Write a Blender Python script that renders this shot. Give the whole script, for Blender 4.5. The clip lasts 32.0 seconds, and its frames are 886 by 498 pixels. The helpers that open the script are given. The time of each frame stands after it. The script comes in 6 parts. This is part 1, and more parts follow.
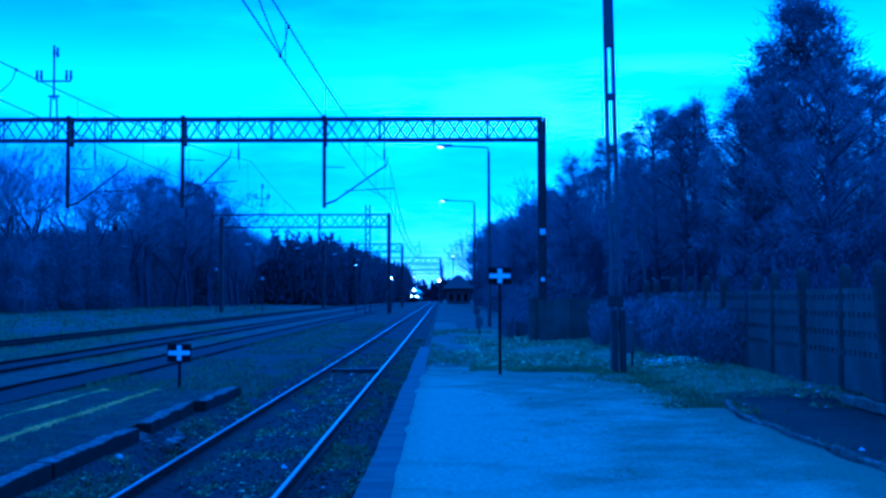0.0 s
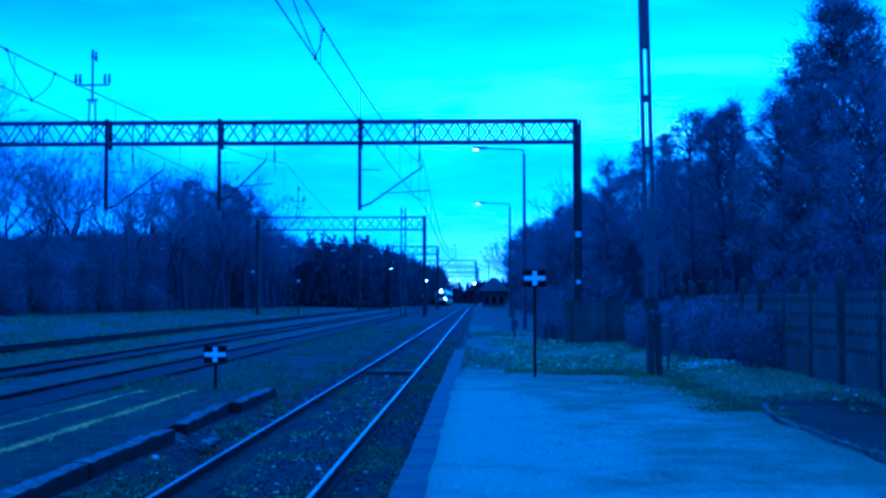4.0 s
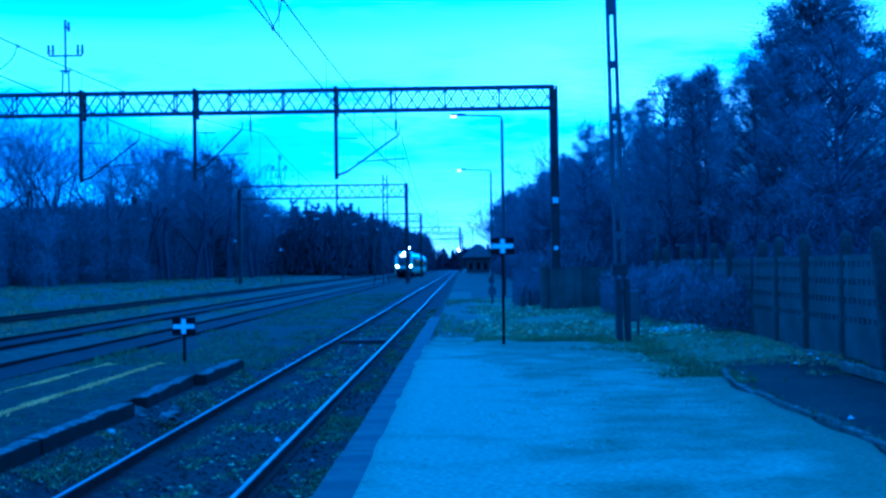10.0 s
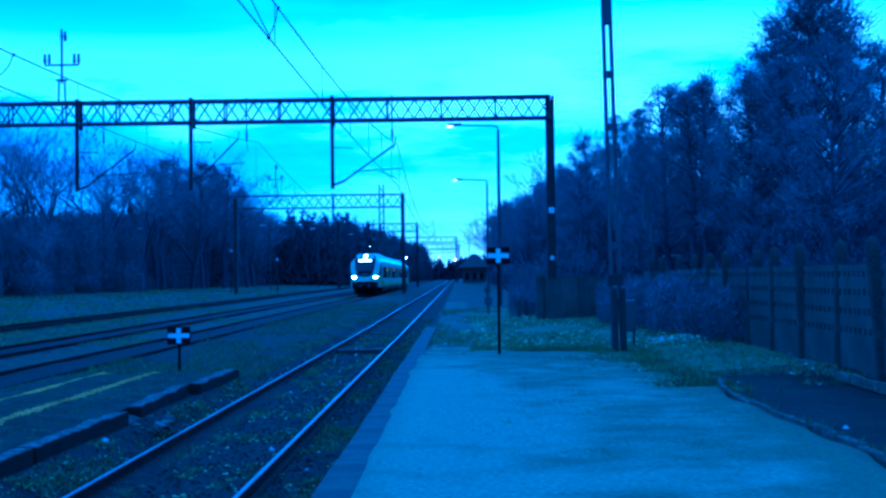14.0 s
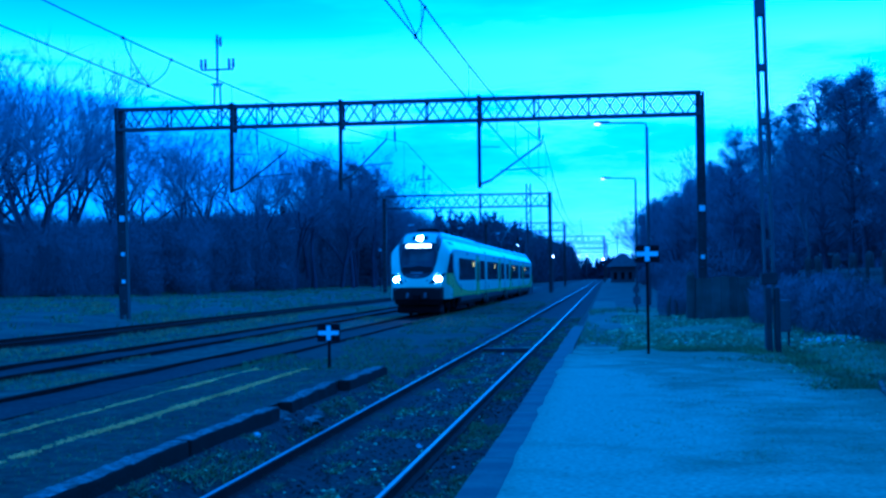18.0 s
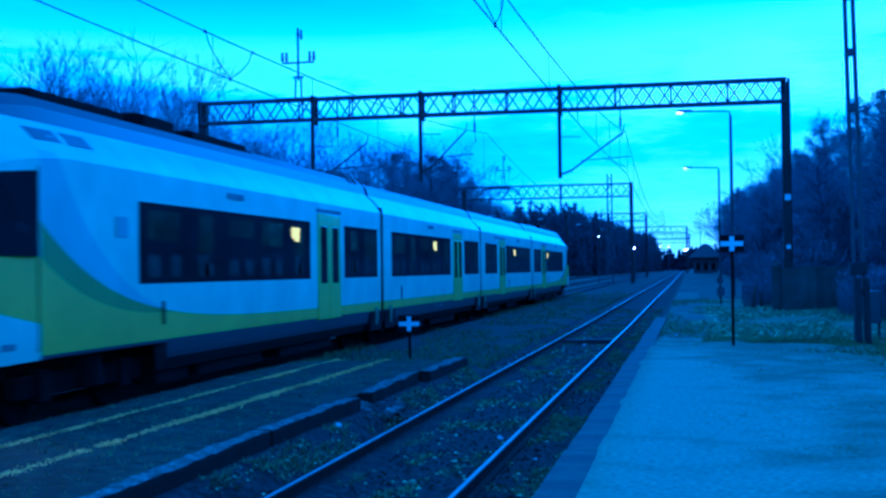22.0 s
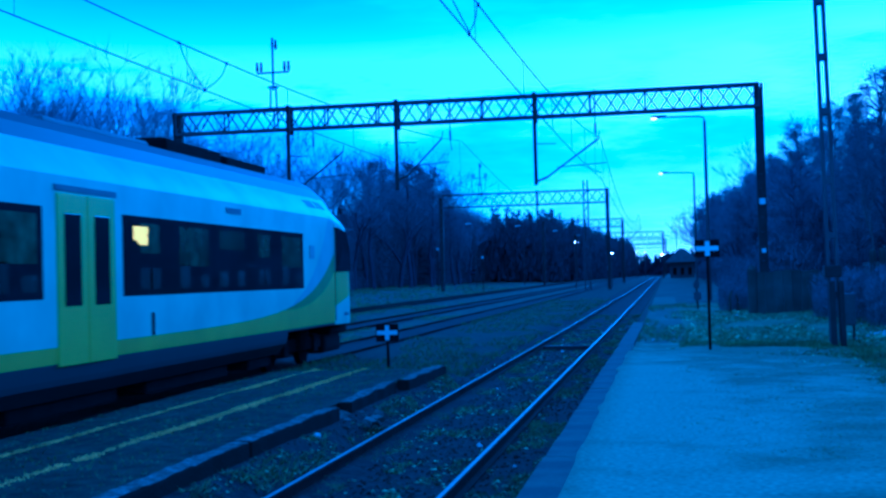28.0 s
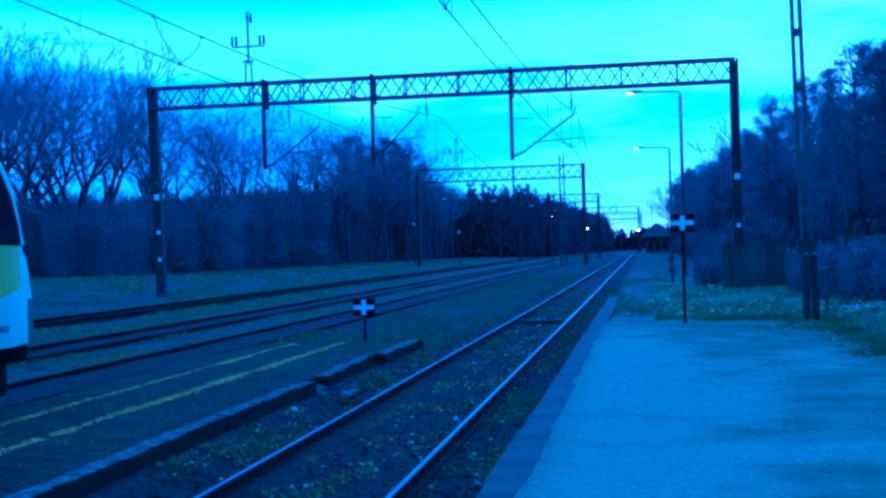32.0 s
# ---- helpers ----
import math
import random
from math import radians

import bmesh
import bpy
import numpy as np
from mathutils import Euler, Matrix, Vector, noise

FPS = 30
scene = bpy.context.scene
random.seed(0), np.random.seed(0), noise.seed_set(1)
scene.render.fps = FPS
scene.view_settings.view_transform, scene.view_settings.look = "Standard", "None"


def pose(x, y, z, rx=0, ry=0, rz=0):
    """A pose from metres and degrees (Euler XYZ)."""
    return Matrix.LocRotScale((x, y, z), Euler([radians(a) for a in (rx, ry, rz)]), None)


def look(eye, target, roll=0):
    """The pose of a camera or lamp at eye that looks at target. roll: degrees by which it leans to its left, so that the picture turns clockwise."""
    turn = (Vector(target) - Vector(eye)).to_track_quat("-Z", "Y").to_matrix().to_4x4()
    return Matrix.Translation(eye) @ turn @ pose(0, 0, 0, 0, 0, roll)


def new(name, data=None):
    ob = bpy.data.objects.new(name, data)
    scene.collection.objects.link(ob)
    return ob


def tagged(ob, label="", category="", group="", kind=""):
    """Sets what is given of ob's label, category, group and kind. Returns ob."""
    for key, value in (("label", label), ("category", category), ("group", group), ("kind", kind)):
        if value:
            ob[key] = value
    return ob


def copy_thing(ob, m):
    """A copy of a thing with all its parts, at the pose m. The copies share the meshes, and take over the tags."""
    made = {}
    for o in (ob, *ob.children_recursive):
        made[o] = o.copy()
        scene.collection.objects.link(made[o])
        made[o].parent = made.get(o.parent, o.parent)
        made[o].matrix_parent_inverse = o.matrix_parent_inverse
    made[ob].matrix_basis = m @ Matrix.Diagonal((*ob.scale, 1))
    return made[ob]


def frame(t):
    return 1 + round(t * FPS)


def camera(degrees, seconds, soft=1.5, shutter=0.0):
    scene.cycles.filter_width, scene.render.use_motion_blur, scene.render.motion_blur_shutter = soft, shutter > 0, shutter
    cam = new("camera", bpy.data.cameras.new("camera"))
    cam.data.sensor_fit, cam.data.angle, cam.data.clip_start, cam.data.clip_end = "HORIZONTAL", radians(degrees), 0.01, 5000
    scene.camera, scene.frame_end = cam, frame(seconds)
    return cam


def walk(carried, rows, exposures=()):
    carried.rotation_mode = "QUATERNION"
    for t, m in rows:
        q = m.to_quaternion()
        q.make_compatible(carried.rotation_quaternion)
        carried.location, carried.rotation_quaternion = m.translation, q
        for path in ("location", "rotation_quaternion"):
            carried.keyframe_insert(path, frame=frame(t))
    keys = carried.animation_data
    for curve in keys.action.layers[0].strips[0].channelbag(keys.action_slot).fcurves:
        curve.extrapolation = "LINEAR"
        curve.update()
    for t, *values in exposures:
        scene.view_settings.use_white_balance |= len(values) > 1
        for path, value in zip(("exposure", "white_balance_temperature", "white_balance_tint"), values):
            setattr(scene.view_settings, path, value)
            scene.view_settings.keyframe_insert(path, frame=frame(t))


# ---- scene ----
cam = camera(40.05, 32.0, soft=2.6, shutter=0.5)
# seconds, place, yaw, pitch, roll of the hand-held camera
# the clip's camera brightens for a while and keeps a very blue balance
EXPOSURES = [(0, 0.14, 2372, 13), (7.8, 0.14, 2372, 13), (8.6, 1.15, 2520, 7), (9.2, 1.05, 2520, 7), (10, 0.58, 2430, 7), (12, 0.27, 2412, 7), (19, 0.24, 2405, 7), (22, 0.18, 2400, 7), (30.5, 0.18, 2400, 7), (32, 0.4, 2415, 7)]
PATH = [
    (0, 1.570, -0.097, 1.854, -0.091, 2.320, 0.148),
    (0.5, 1.564, -0.087, 1.865, 0.290, 2.547, -0.062),
    (1, 1.566, -0.083, 1.863, 0.742, 3.220, 0.302),
    (1.5, 1.571, -0.084, 1.855, 0.536, 2.840, 0.272),
    (2, 1.576, -0.085, 1.854, 0.278, 3.498, 0.098),
    (2.5, 1.581, -0.083, 1.853, 0.526, 3.550, 0.022),
    (3, 1.583, -0.084, 1.850, 1.138, 3.022, 0.063),
    (3.5, 1.585, -0.088, 1.848, 1.620, 2.530, 0.023),
    (5.5, 1.585, -0.056, 1.858, 1.307, 2.337, 0.200),
    (6, 1.597, -0.057, 1.875, 1.104, 2.163, -0.096),
    (6.5, 1.615, -0.051, 1.889, 1.164, 2.111, 0.220),
    (7, 1.637, -0.047, 1.903, 1.185, 1.677, 0.748),
    (7.5, 1.669, -0.051, 1.916, 1.843, 1.372, 1.005),
    (8, 1.720, -0.062, 1.917, 1.681, 0.608, 0.424),
    (8.5, 1.792, -0.076, 1.912, 1.523, -1.378, 0.268),
    (9, 1.867, -0.084, 1.906, -0.566, -0.399, 0.158),
    (9.5, 1.920, -0.085, 1.898, 1.380, 0.503, 0.703),
    (10, 1.945, -0.086, 1.891, 0.928, 0.862, 0.798),
    (10.5, 1.953, -0.089, 1.889, 1.097, 1.490, 0.827),
    (11, 1.954, -0.090, 1.890, 1.221, 1.435, 0.836),
    (11.5, 1.957, -0.083, 1.888, 1.254, 1.785, 1.118),
    (12, 1.959, -0.073, 1.881, 1.207, 1.787, 0.829),
    (12.5, 1.954, -0.069, 1.882, 1.134, 1.553, 0.760),
    (13, 1.951, -0.071, 1.887, 0.927, 1.418, 0.603),
    (13.5, 1.960, -0.069, 1.885, 0.751, 1.368, 0.717),
    (15.5, 1.955, -0.095, 1.862, 0.960, 1.298, 0.684),
    (16, 1.951, -0.086, 1.860, 1.514, 1.529, 0.464),
    (16.5, 1.937, -0.070, 1.854, 1.731, 1.467, 0.338),
    (17, 1.927, -0.042, 1.857, 5.666, 1.135, 0.794),
    (17.5, 1.942, -0.012, 1.861, 7.796, 0.849, 0.398),
    (18, 1.961, 0.009, 1.859, 7.684, 1.390, 0.630),
    (18.5, 1.968, 0.016, 1.857, 7.418, 1.128, 0.618),
    (19, 1.967, 0.019, 1.856, 7.462, 1.058, 0.562),
    (19.5, 1.959, 0.030, 1.852, 7.590, 1.649, 0.647),
    (20, 1.945, 0.048, 1.851, 7.656, 1.516, 0.702),
    (20.5, 1.938, 0.072, 1.852, 9.347, 1.339, 1.068),
    (21, 1.945, 0.096, 1.852, 11.259, 1.282, 1.093),
    (21.5, 1.945, 0.112, 1.850, 11.542, 1.237, 0.689),
    (22, 1.941, 0.121, 1.847, 11.466, 1.029, 0.754),
    (22.5, 1.941, 0.122, 1.852, 11.486, 0.900, 0.858),
    (23, 1.943, 0.118, 1.857, 11.249, 1.102, 0.986),
    (23.5, 1.947, 0.115, 1.854, 11.067, 1.453, 1.154),
    (24, 1.947, 0.113, 1.853, 10.927, 1.436, 1.198),
    (24.5, 1.944, 0.108, 1.857, 10.895, 1.682, 0.950),
    (25, 1.948, 0.101, 1.855, 10.527, 1.252, 0.989),
    (25.5, 1.958, 0.096, 1.852, 10.821, 1.431, 1.435),
    (26, 1.963, 0.089, 1.855, 10.618, 1.320, 1.366),
    (26.5, 1.957, 0.077, 1.846, 10.353, 1.661, 1.492),
    (28.5, 1.951, 0.093, 1.856, 10.465, 1.246, 1.571),
    (29, 1.946, 0.105, 1.854, 10.607, 1.144, 1.853),
    (29.5, 1.951, 0.112, 1.848, 10.675, 1.047, 1.924),
    (30, 1.957, 0.111, 1.844, 10.509, 1.175, 1.703),
    (30.5, 1.958, 0.100, 1.839, 9.938, 0.935, 1.581),
    (31, 1.956, 0.086, 1.836, 9.712, 0.376, 1.613),
    (31.5, 1.953, 0.072, 1.839, 9.484, 0.311, 1.402),
    (32, 1.954, 0.055, 1.846, 9.294, 0.173, 1.573),
]
walk(cam, [(t, pose(x, y, z, 90 + p, r, w)) for t, x, y, z, w, p, r in PATH],
     exposures=EXPOSURES)

# ---- light: overcast dusk ----
world = bpy.data.worlds.new("dusk_sky")
scene.world = world
world.use_nodes = True
wn, wl = world.node_tree.nodes, world.node_tree.links
wn.clear()
w_out, w_bg = wn.new("ShaderNodeOutputWorld"), wn.new("ShaderNodeBackground")
sky = wn.new("ShaderNodeTexSky")
sky.sky_type, sky.sun_disc = "NISHITA", False
sky.sun_elevation, sky.sun_rotation = radians(12), radians(10)
coords = wn.new("ShaderNodeTexCoord")
stretch = wn.new("ShaderNodeMapping")
stretch.inputs["Scale"].default_value = (2.8, 2.8, 13.0)
stretch.inputs["Location"].default_value = (0.4, 0.2, 0.35)
wl.new(coords.outputs["Generated"], stretch.inputs["Vector"])
cloud = wn.new("ShaderNodeTexNoise")
cloud.inputs["Scale"].default_value, cloud.inputs["Detail"].default_value, cloud.inputs["Roughness"].default_value = 1.6, 8.0, 0.56
wl.new(stretch.outputs["Vector"], cloud.inputs["Vector"])
cloud_ramp = wn.new("ShaderNodeValToRGB")
e = cloud_ramp.color_ramp.elements
e[0].position, e[0].color = 0.30, (0.23, 0.31, 0.38, 1)
e[1].position, e[1].color = 0.78, (1.10, 0.90, 0.70, 1)
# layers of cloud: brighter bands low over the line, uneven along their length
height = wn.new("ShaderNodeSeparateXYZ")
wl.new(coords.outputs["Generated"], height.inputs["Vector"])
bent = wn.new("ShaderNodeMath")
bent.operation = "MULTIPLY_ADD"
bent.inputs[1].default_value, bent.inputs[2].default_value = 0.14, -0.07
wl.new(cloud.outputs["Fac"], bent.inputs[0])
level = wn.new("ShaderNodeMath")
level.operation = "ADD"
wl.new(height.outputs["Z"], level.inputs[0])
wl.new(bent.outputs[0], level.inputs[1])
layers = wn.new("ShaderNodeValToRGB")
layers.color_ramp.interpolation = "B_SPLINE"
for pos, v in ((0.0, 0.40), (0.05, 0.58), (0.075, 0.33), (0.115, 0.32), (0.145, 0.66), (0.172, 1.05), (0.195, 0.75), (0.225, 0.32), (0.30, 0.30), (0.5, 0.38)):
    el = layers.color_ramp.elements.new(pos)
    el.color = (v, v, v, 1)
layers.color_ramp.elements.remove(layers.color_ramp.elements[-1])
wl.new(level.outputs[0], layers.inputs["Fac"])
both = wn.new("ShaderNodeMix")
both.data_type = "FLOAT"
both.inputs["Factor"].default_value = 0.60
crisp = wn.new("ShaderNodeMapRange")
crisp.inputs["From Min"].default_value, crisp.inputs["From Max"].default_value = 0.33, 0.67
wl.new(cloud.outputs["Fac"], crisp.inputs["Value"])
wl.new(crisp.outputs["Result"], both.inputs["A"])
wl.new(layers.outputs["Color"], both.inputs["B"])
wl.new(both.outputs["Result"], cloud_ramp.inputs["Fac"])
sky_dim = wn.new("ShaderNodeMix")
sky_dim.data_type, sky_dim.blend_type = "RGBA", "MULTIPLY"
sky_dim.inputs["Factor"].default_value = 1.0
sky_dim.inputs["B"].default_value = (0.08, 0.08, 0.08, 1)
wl.new(sky.outputs["Color"], sky_dim.inputs["A"])
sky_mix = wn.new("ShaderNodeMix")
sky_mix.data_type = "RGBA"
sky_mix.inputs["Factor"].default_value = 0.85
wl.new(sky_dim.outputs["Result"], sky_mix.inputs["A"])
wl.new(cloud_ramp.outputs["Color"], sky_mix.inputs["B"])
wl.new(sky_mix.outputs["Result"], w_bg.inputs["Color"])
w_bg.inputs["Strength"].default_value = 0.9
wl.new(w_bg.outputs["Background"], w_out.inputs["Surface"])
sun = new("sun", bpy.data.lights.new("sun", "SUN"))
sun.data.energy, sun.data.angle, sun.data.color = 0.5, radians(25), (1.0, 0.95, 0.9)
sun.matrix_world = look((0, 0, 50), (-7, -40, 40))

# ---- materials ----
def material(name, base, rough=0.85, metal=0.0, spread=0.35, scale=6.0, fine=60.0, bump=0.3, second=None, patch=0.5, spec=0.5, per_piece=0.0, per_island=0.0, drift=None):
    """A surface with variation at two scales, an optional second tone in patches, and fine relief."""
    m = bpy.data.materials.new(name)
    m.use_nodes = True
    n, l = m.node_tree.nodes, m.node_tree.links
    b = n["Principled BSDF"]
    b.inputs["Roughness"].default_value, b.inputs["Metallic"].default_value = rough, metal
    b.inputs["Specular IOR Level"].default_value = spec
    tc = n.new("ShaderNodeTexCoord")
    big, small = n.new("ShaderNodeTexNoise"), n.new("ShaderNodeTexNoise")
    for node, s, d in ((big, scale, 6), (small, fine, 4)):
        node.inputs["Scale"].default_value, node.inputs["Detail"].default_value = s, d
        l.new(tc.outputs["Object"], node.inputs["Vector"])
    ramp = n.new("ShaderNodeValToRGB")
    e = ramp.color_ramp.elements
    e[0].position, e[1].position = 0.5 - 0.3 * patch, 0.5 + 0.3 * patch
    second = second or tuple(c * (1 - spread) for c in base)
    e[0].color, e[1].color = (*base, 1), (*second, 1)
    share = big.outputs["Fac"]
    # the second tone gains ground away from the way that feet keep clear
    for axis, *span in drift or ():
        sep = n.new("ShaderNodeSeparateXYZ")
        l.new(tc.outputs["Object"], sep.inputs["Vector"])
        lean = n.new("ShaderNodeMapRange")
        lean.interpolation_type = "SMOOTHSTEP"
        for key, v in zip(("From Min", "From Max", "To Min", "To Max"), span):
            lean.inputs[key].default_value = v
        l.new(sep.outputs[axis], lean.inputs["Value"])
        add = n.new("ShaderNodeMath")
        l.new(share, add.inputs[0])
        l.new(lean.outputs["Result"], add.inputs[1])
        share = add.outputs[0]
    l.new(share, ramp.inputs["Fac"])
    grain = n.new("ShaderNodeMapRange")
    grain.inputs["From Min"].default_value, grain.inputs["From Max"].default_value = 0.25, 0.75
    grain.inputs["To Min"].default_value, grain.inputs["To Max"].default_value = 1 - spread, 1 + spread
    l.new(small.outputs["Fac"], grain.inputs["Value"])
    mul = n.new("ShaderNodeMix")
    mul.data_type, mul.blend_type = "RGBA", "MULTIPLY"
    mul.inputs["Factor"].default_value = 1.0
    l.new(ramp.outputs["Color"], mul.inputs["A"])
    l.new(grain.outputs["Result"], mul.inputs["B"])
    colour = mul.outputs["Result"]
    if per_piece:
        info = n.new("ShaderNodeObjectInfo")
        shade = n.new("ShaderNodeMapRange")
        shade.inputs["To Min"].default_value, shade.inputs["To Max"].default_value = 1 - per_piece, 1 + per_piece
        l.new(info.outputs["Random"], shade.inputs["Value"])
        mul2 = n.new("ShaderNodeMix")
        mul2.data_type, mul2.blend_type = "RGBA", "MULTIPLY"
        mul2.inputs["Factor"].default_value = 1.0
        l.new(colour, mul2.inputs["A"])
        l.new(shade.outputs["Result"], mul2.inputs["B"])
        colour = mul2.outputs["Result"]
    if per_island:
        info = n.new("ShaderNodeNewGeometry")
        shade = n.new("ShaderNodeMapRange")
        shade.inputs["To Min"].default_value, shade.inputs["To Max"].default_value = 1 - per_island, 1 + per_island
        l.new(info.outputs["Random Per Island"], shade.inputs["Value"])
        mul3 = n.new("ShaderNodeMix")
        mul3.data_type, mul3.blend_type = "RGBA", "MULTIPLY"
        mul3.inputs["Factor"].default_value = 1.0
        l.new(colour, mul3.inputs["A"])
        l.new(shade.outputs["Result"], mul3.inputs["B"])
        colour = mul3.outputs["Result"]
    l.new(colour, b.inputs["Base Color"])
    if bump:
        bp = n.new("ShaderNodeBump")
        bp.inputs["Strength"].default_value, bp.inputs["Distance"].default_value = bump, 0.02
        l.new(small.outputs["Fac"], bp.inputs["Height"])
        l.new(bp.outputs["Normal"], b.inputs["Normal"])
    return m


def glowing(name, colour, strength):
    m = bpy.data.materials.new(name)
    m.use_nodes = True
    b = m.node_tree.nodes["Principled BSDF"]
    b.inputs["Base Color"].default_value = (0.01, 0.01, 0.01, 1)
    b.inputs["Specular IOR Level"].default_value = 0.0
    b.inputs["Emission Color"].default_value = (*colour, 1)
    b.inputs["Emission Strength"].default_value = strength
    return m


GROUND = material("rough_ground", (0.022, 0.023, 0.015), 0.97, spread=0.8, scale=1.1, fine=6, bump=0.9, second=(0.044, 0.042, 0.028), spec=0.1, patch=0.6)
CHIP = material("ballast_chip", (0.075, 0.070, 0.058), 0.95, spread=0.4, scale=9, fine=40, bump=0.2, spec=0.1, per_island=0.8)
BALLAST = material("dirty_ballast", (0.030, 0.028, 0.025), 0.97, spread=0.85, scale=2.3, fine=11, bump=0.8, second=(0.018, 0.017, 0.016), patch=0.6, spec=0.1)
SAND = material("trodden_platform_sand", (0.285, 0.292, 0.182), 0.97, spread=0.36, scale=1.3, fine=20, bump=0.4, second=(0.128, 0.150, 0.078), patch=0.55, spec=0.15, drift=(("X", 1.9, 3.3, -0.20, 0.0), ("X", 4.3, 5.4, 0.0, 0.22), ("Y", 15.0, 30.0, 0.0, 0.42)))
WAY = material("worn_path", (0.17, 0.172, 0.115), 0.97, spread=0.4, scale=1.2, fine=8, bump=0.5, second=(0.065, 0.065, 0.045), patch=0.8, spec=0.1)
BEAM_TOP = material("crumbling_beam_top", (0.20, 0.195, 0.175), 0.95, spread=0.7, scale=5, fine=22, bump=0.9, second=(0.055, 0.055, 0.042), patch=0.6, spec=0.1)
VERGE = material("worn_verge_grass", (0.190, 0.200, 0.092), 0.95, spread=0.5, scale=0.8, fine=7, bump=0.8, second=(0.110, 0.118, 0.058), patch=0.6, spec=0.1)
FIELD = material("pale_field_grass", (0.095, 0.096, 0.066), 0.95, spread=0.45, scale=0.3, fine=5, bump=0.8, second=(0.045, 0.044, 0.034), patch=0.6, spec=0.1)
PALE_GRASS = material("bleached_track_grass", (0.085, 0.085, 0.052), 0.95, spread=0.6, scale=1.2, fine=5, bump=0.8, second=(0.035, 0.035, 0.022), patch=0.6, spec=0.1)
SLAB = material("platform_edge_concrete", (0.13, 0.130, 0.095), 0.9, spread=0.25, scale=2.0, fine=50, bump=0.4, per_piece=0.03, second=(0.07, 0.07, 0.06), spec=0.2)
BEAM_SIDE = material("dark_beam_side_concrete", (0.018, 0.018, 0.015), 0.97, spread=0.3, scale=3.0, fine=30, bump=0.3, second=(0.018, 0.018, 0.014), spec=0.05)
# darker copy of the brushwood: shade below the trees put into its colour
SHADED_BRUSH = material("shaded_brushwood", (0.102, 0.100, 0.122), 0.95, spread=0.35, scale=0.5, fine=5, bump=0, per_piece=0.2, per_island=0.3, spec=0.1)
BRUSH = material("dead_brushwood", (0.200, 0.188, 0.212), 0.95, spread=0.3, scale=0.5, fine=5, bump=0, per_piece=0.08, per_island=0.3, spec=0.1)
POST = material("dark_post_concrete", (0.075, 0.072, 0.062), 0.95, spread=0.4, scale=2, fine=30, bump=0.5, spec=0.1)
FENCE = material("dark_weathered_concrete", (0.078, 0.075, 0.062), 0.93, spread=0.4, scale=1.6, fine=30, bump=0.5, second=(0.040, 0.040, 0.030), patch=0.6, per_piece=0.25)
KERB = material("grimy_kerb_stone", (0.17, 0.162, 0.13), 0.95, spread=0.6, scale=4, fine=35, bump=0.7, second=(0.07, 0.07, 0.05), patch=0.6, spec=0.1)
CONCRETE = material("weathered_concrete", (0.20, 0.195, 0.18), 0.92, spread=0.4, scale=3.0, fine=40, bump=0.5, second=(0.09, 0.09, 0.075), patch=0.7, per_piece=0.12)
DARK_SOIL = material("dark_soil", (0.018, 0.017, 0.014), 0.97, spread=0.6, scale=1.2, fine=16, bump=0.9, second=(0.034, 0.032, 0.024), spec=0.1)
RAIL_TOP = material("polished_rail_head", (0.30, 0.29, 0.28), 0.45, 1.0, spread=0.3, scale=3, fine=40, bump=0.05)
RAIL_RUST = material("rusty_rail_web", (0.024, 0.016, 0.012), 0.95, 0.0, spread=0.4, scale=5, fine=60, spec=0.1)
SLEEPER = material("old_sleeper", (0.038, 0.034, 0.028), 0.92, spread=0.4, scale=3, fine=30, bump=0.6, per_piece=0.25, spec=0.1)
STEEL = material("painted_steel_grey", (0.085, 0.085, 0.088), 0.7, 0.3, spread=0.3, scale=3, fine=40, bump=0.2)
DARK_STEEL = material("rusted_dark_steel", (0.042, 0.039, 0.037), 0.8, 0.3, spread=0.35, scale=3, fine=40, bump=0.2)
GALV = material("galvanised_steel", (0.080, 0.083, 0.088), 0.6, 0.4, spread=0.2, scale=2, fine=40, bump=0.1)
WIRE = material("copper_wire_dark", (0.022, 0.020, 0.019), 0.8, 0.0, spread=0.2, bump=0, spec=0.1)
PORCELAIN = material("brown_insulator", (0.07, 0.04, 0.03), 0.3, spread=0.2, bump=0)
WHITE = material("white_sign_paint", (0.78, 0.78, 0.76), 0.5, spread=0.06, scale=4, fine=30, bump=0.05)
BLACK = material("black_sign_paint", (0.008, 0.008, 0.009), 0.7, spread=0.2, bump=0.05, spec=0.08)
BARK = material("dark_bark", (0.076, 0.066, 0.090), 0.95, spread=0.35, scale=2, fine=18, bump=0.6, per_piece=0.25)
TWIG = material("bare_twigs", (0.228, 0.218, 0.252), 0.95, spread=0.3, scale=1, fine=10, bump=0, per_piece=0.25, spec=0.1)
BIRCH = material("pale_birch_bark", (0.17, 0.168, 0.165), 0.9, spread=0.35, scale=2.5, fine=14, bump=0.2, second=(0.10, 0.09, 0.09))
NEEDLE = material("pine_needles", (0.060, 0.062, 0.085), 0.95, spread=0.25, scale=0.6, fine=6, bump=0, per_piece=0.2, spec=0.1)
FAR_PINE = material("far_pine_mass", (0.105, 0.105, 0.125), 0.95, spread=0.25, scale=0.3, fine=3, bump=0, per_island=0.25, spec=0.05)
GRASS = material("dull_grass", (0.235, 0.245, 0.075), 0.9, spread=0.4, scale=0.8, fine=6, bump=0, second=(0.135, 0.128, 0.058), patch=0.6, spec=0.1, per_island=0.5)
STRIP_GRASS = material("bleached_grass", (0.80, 0.70, 0.18), 0.9, spread=0.4, scale=2, fine=10, bump=0)
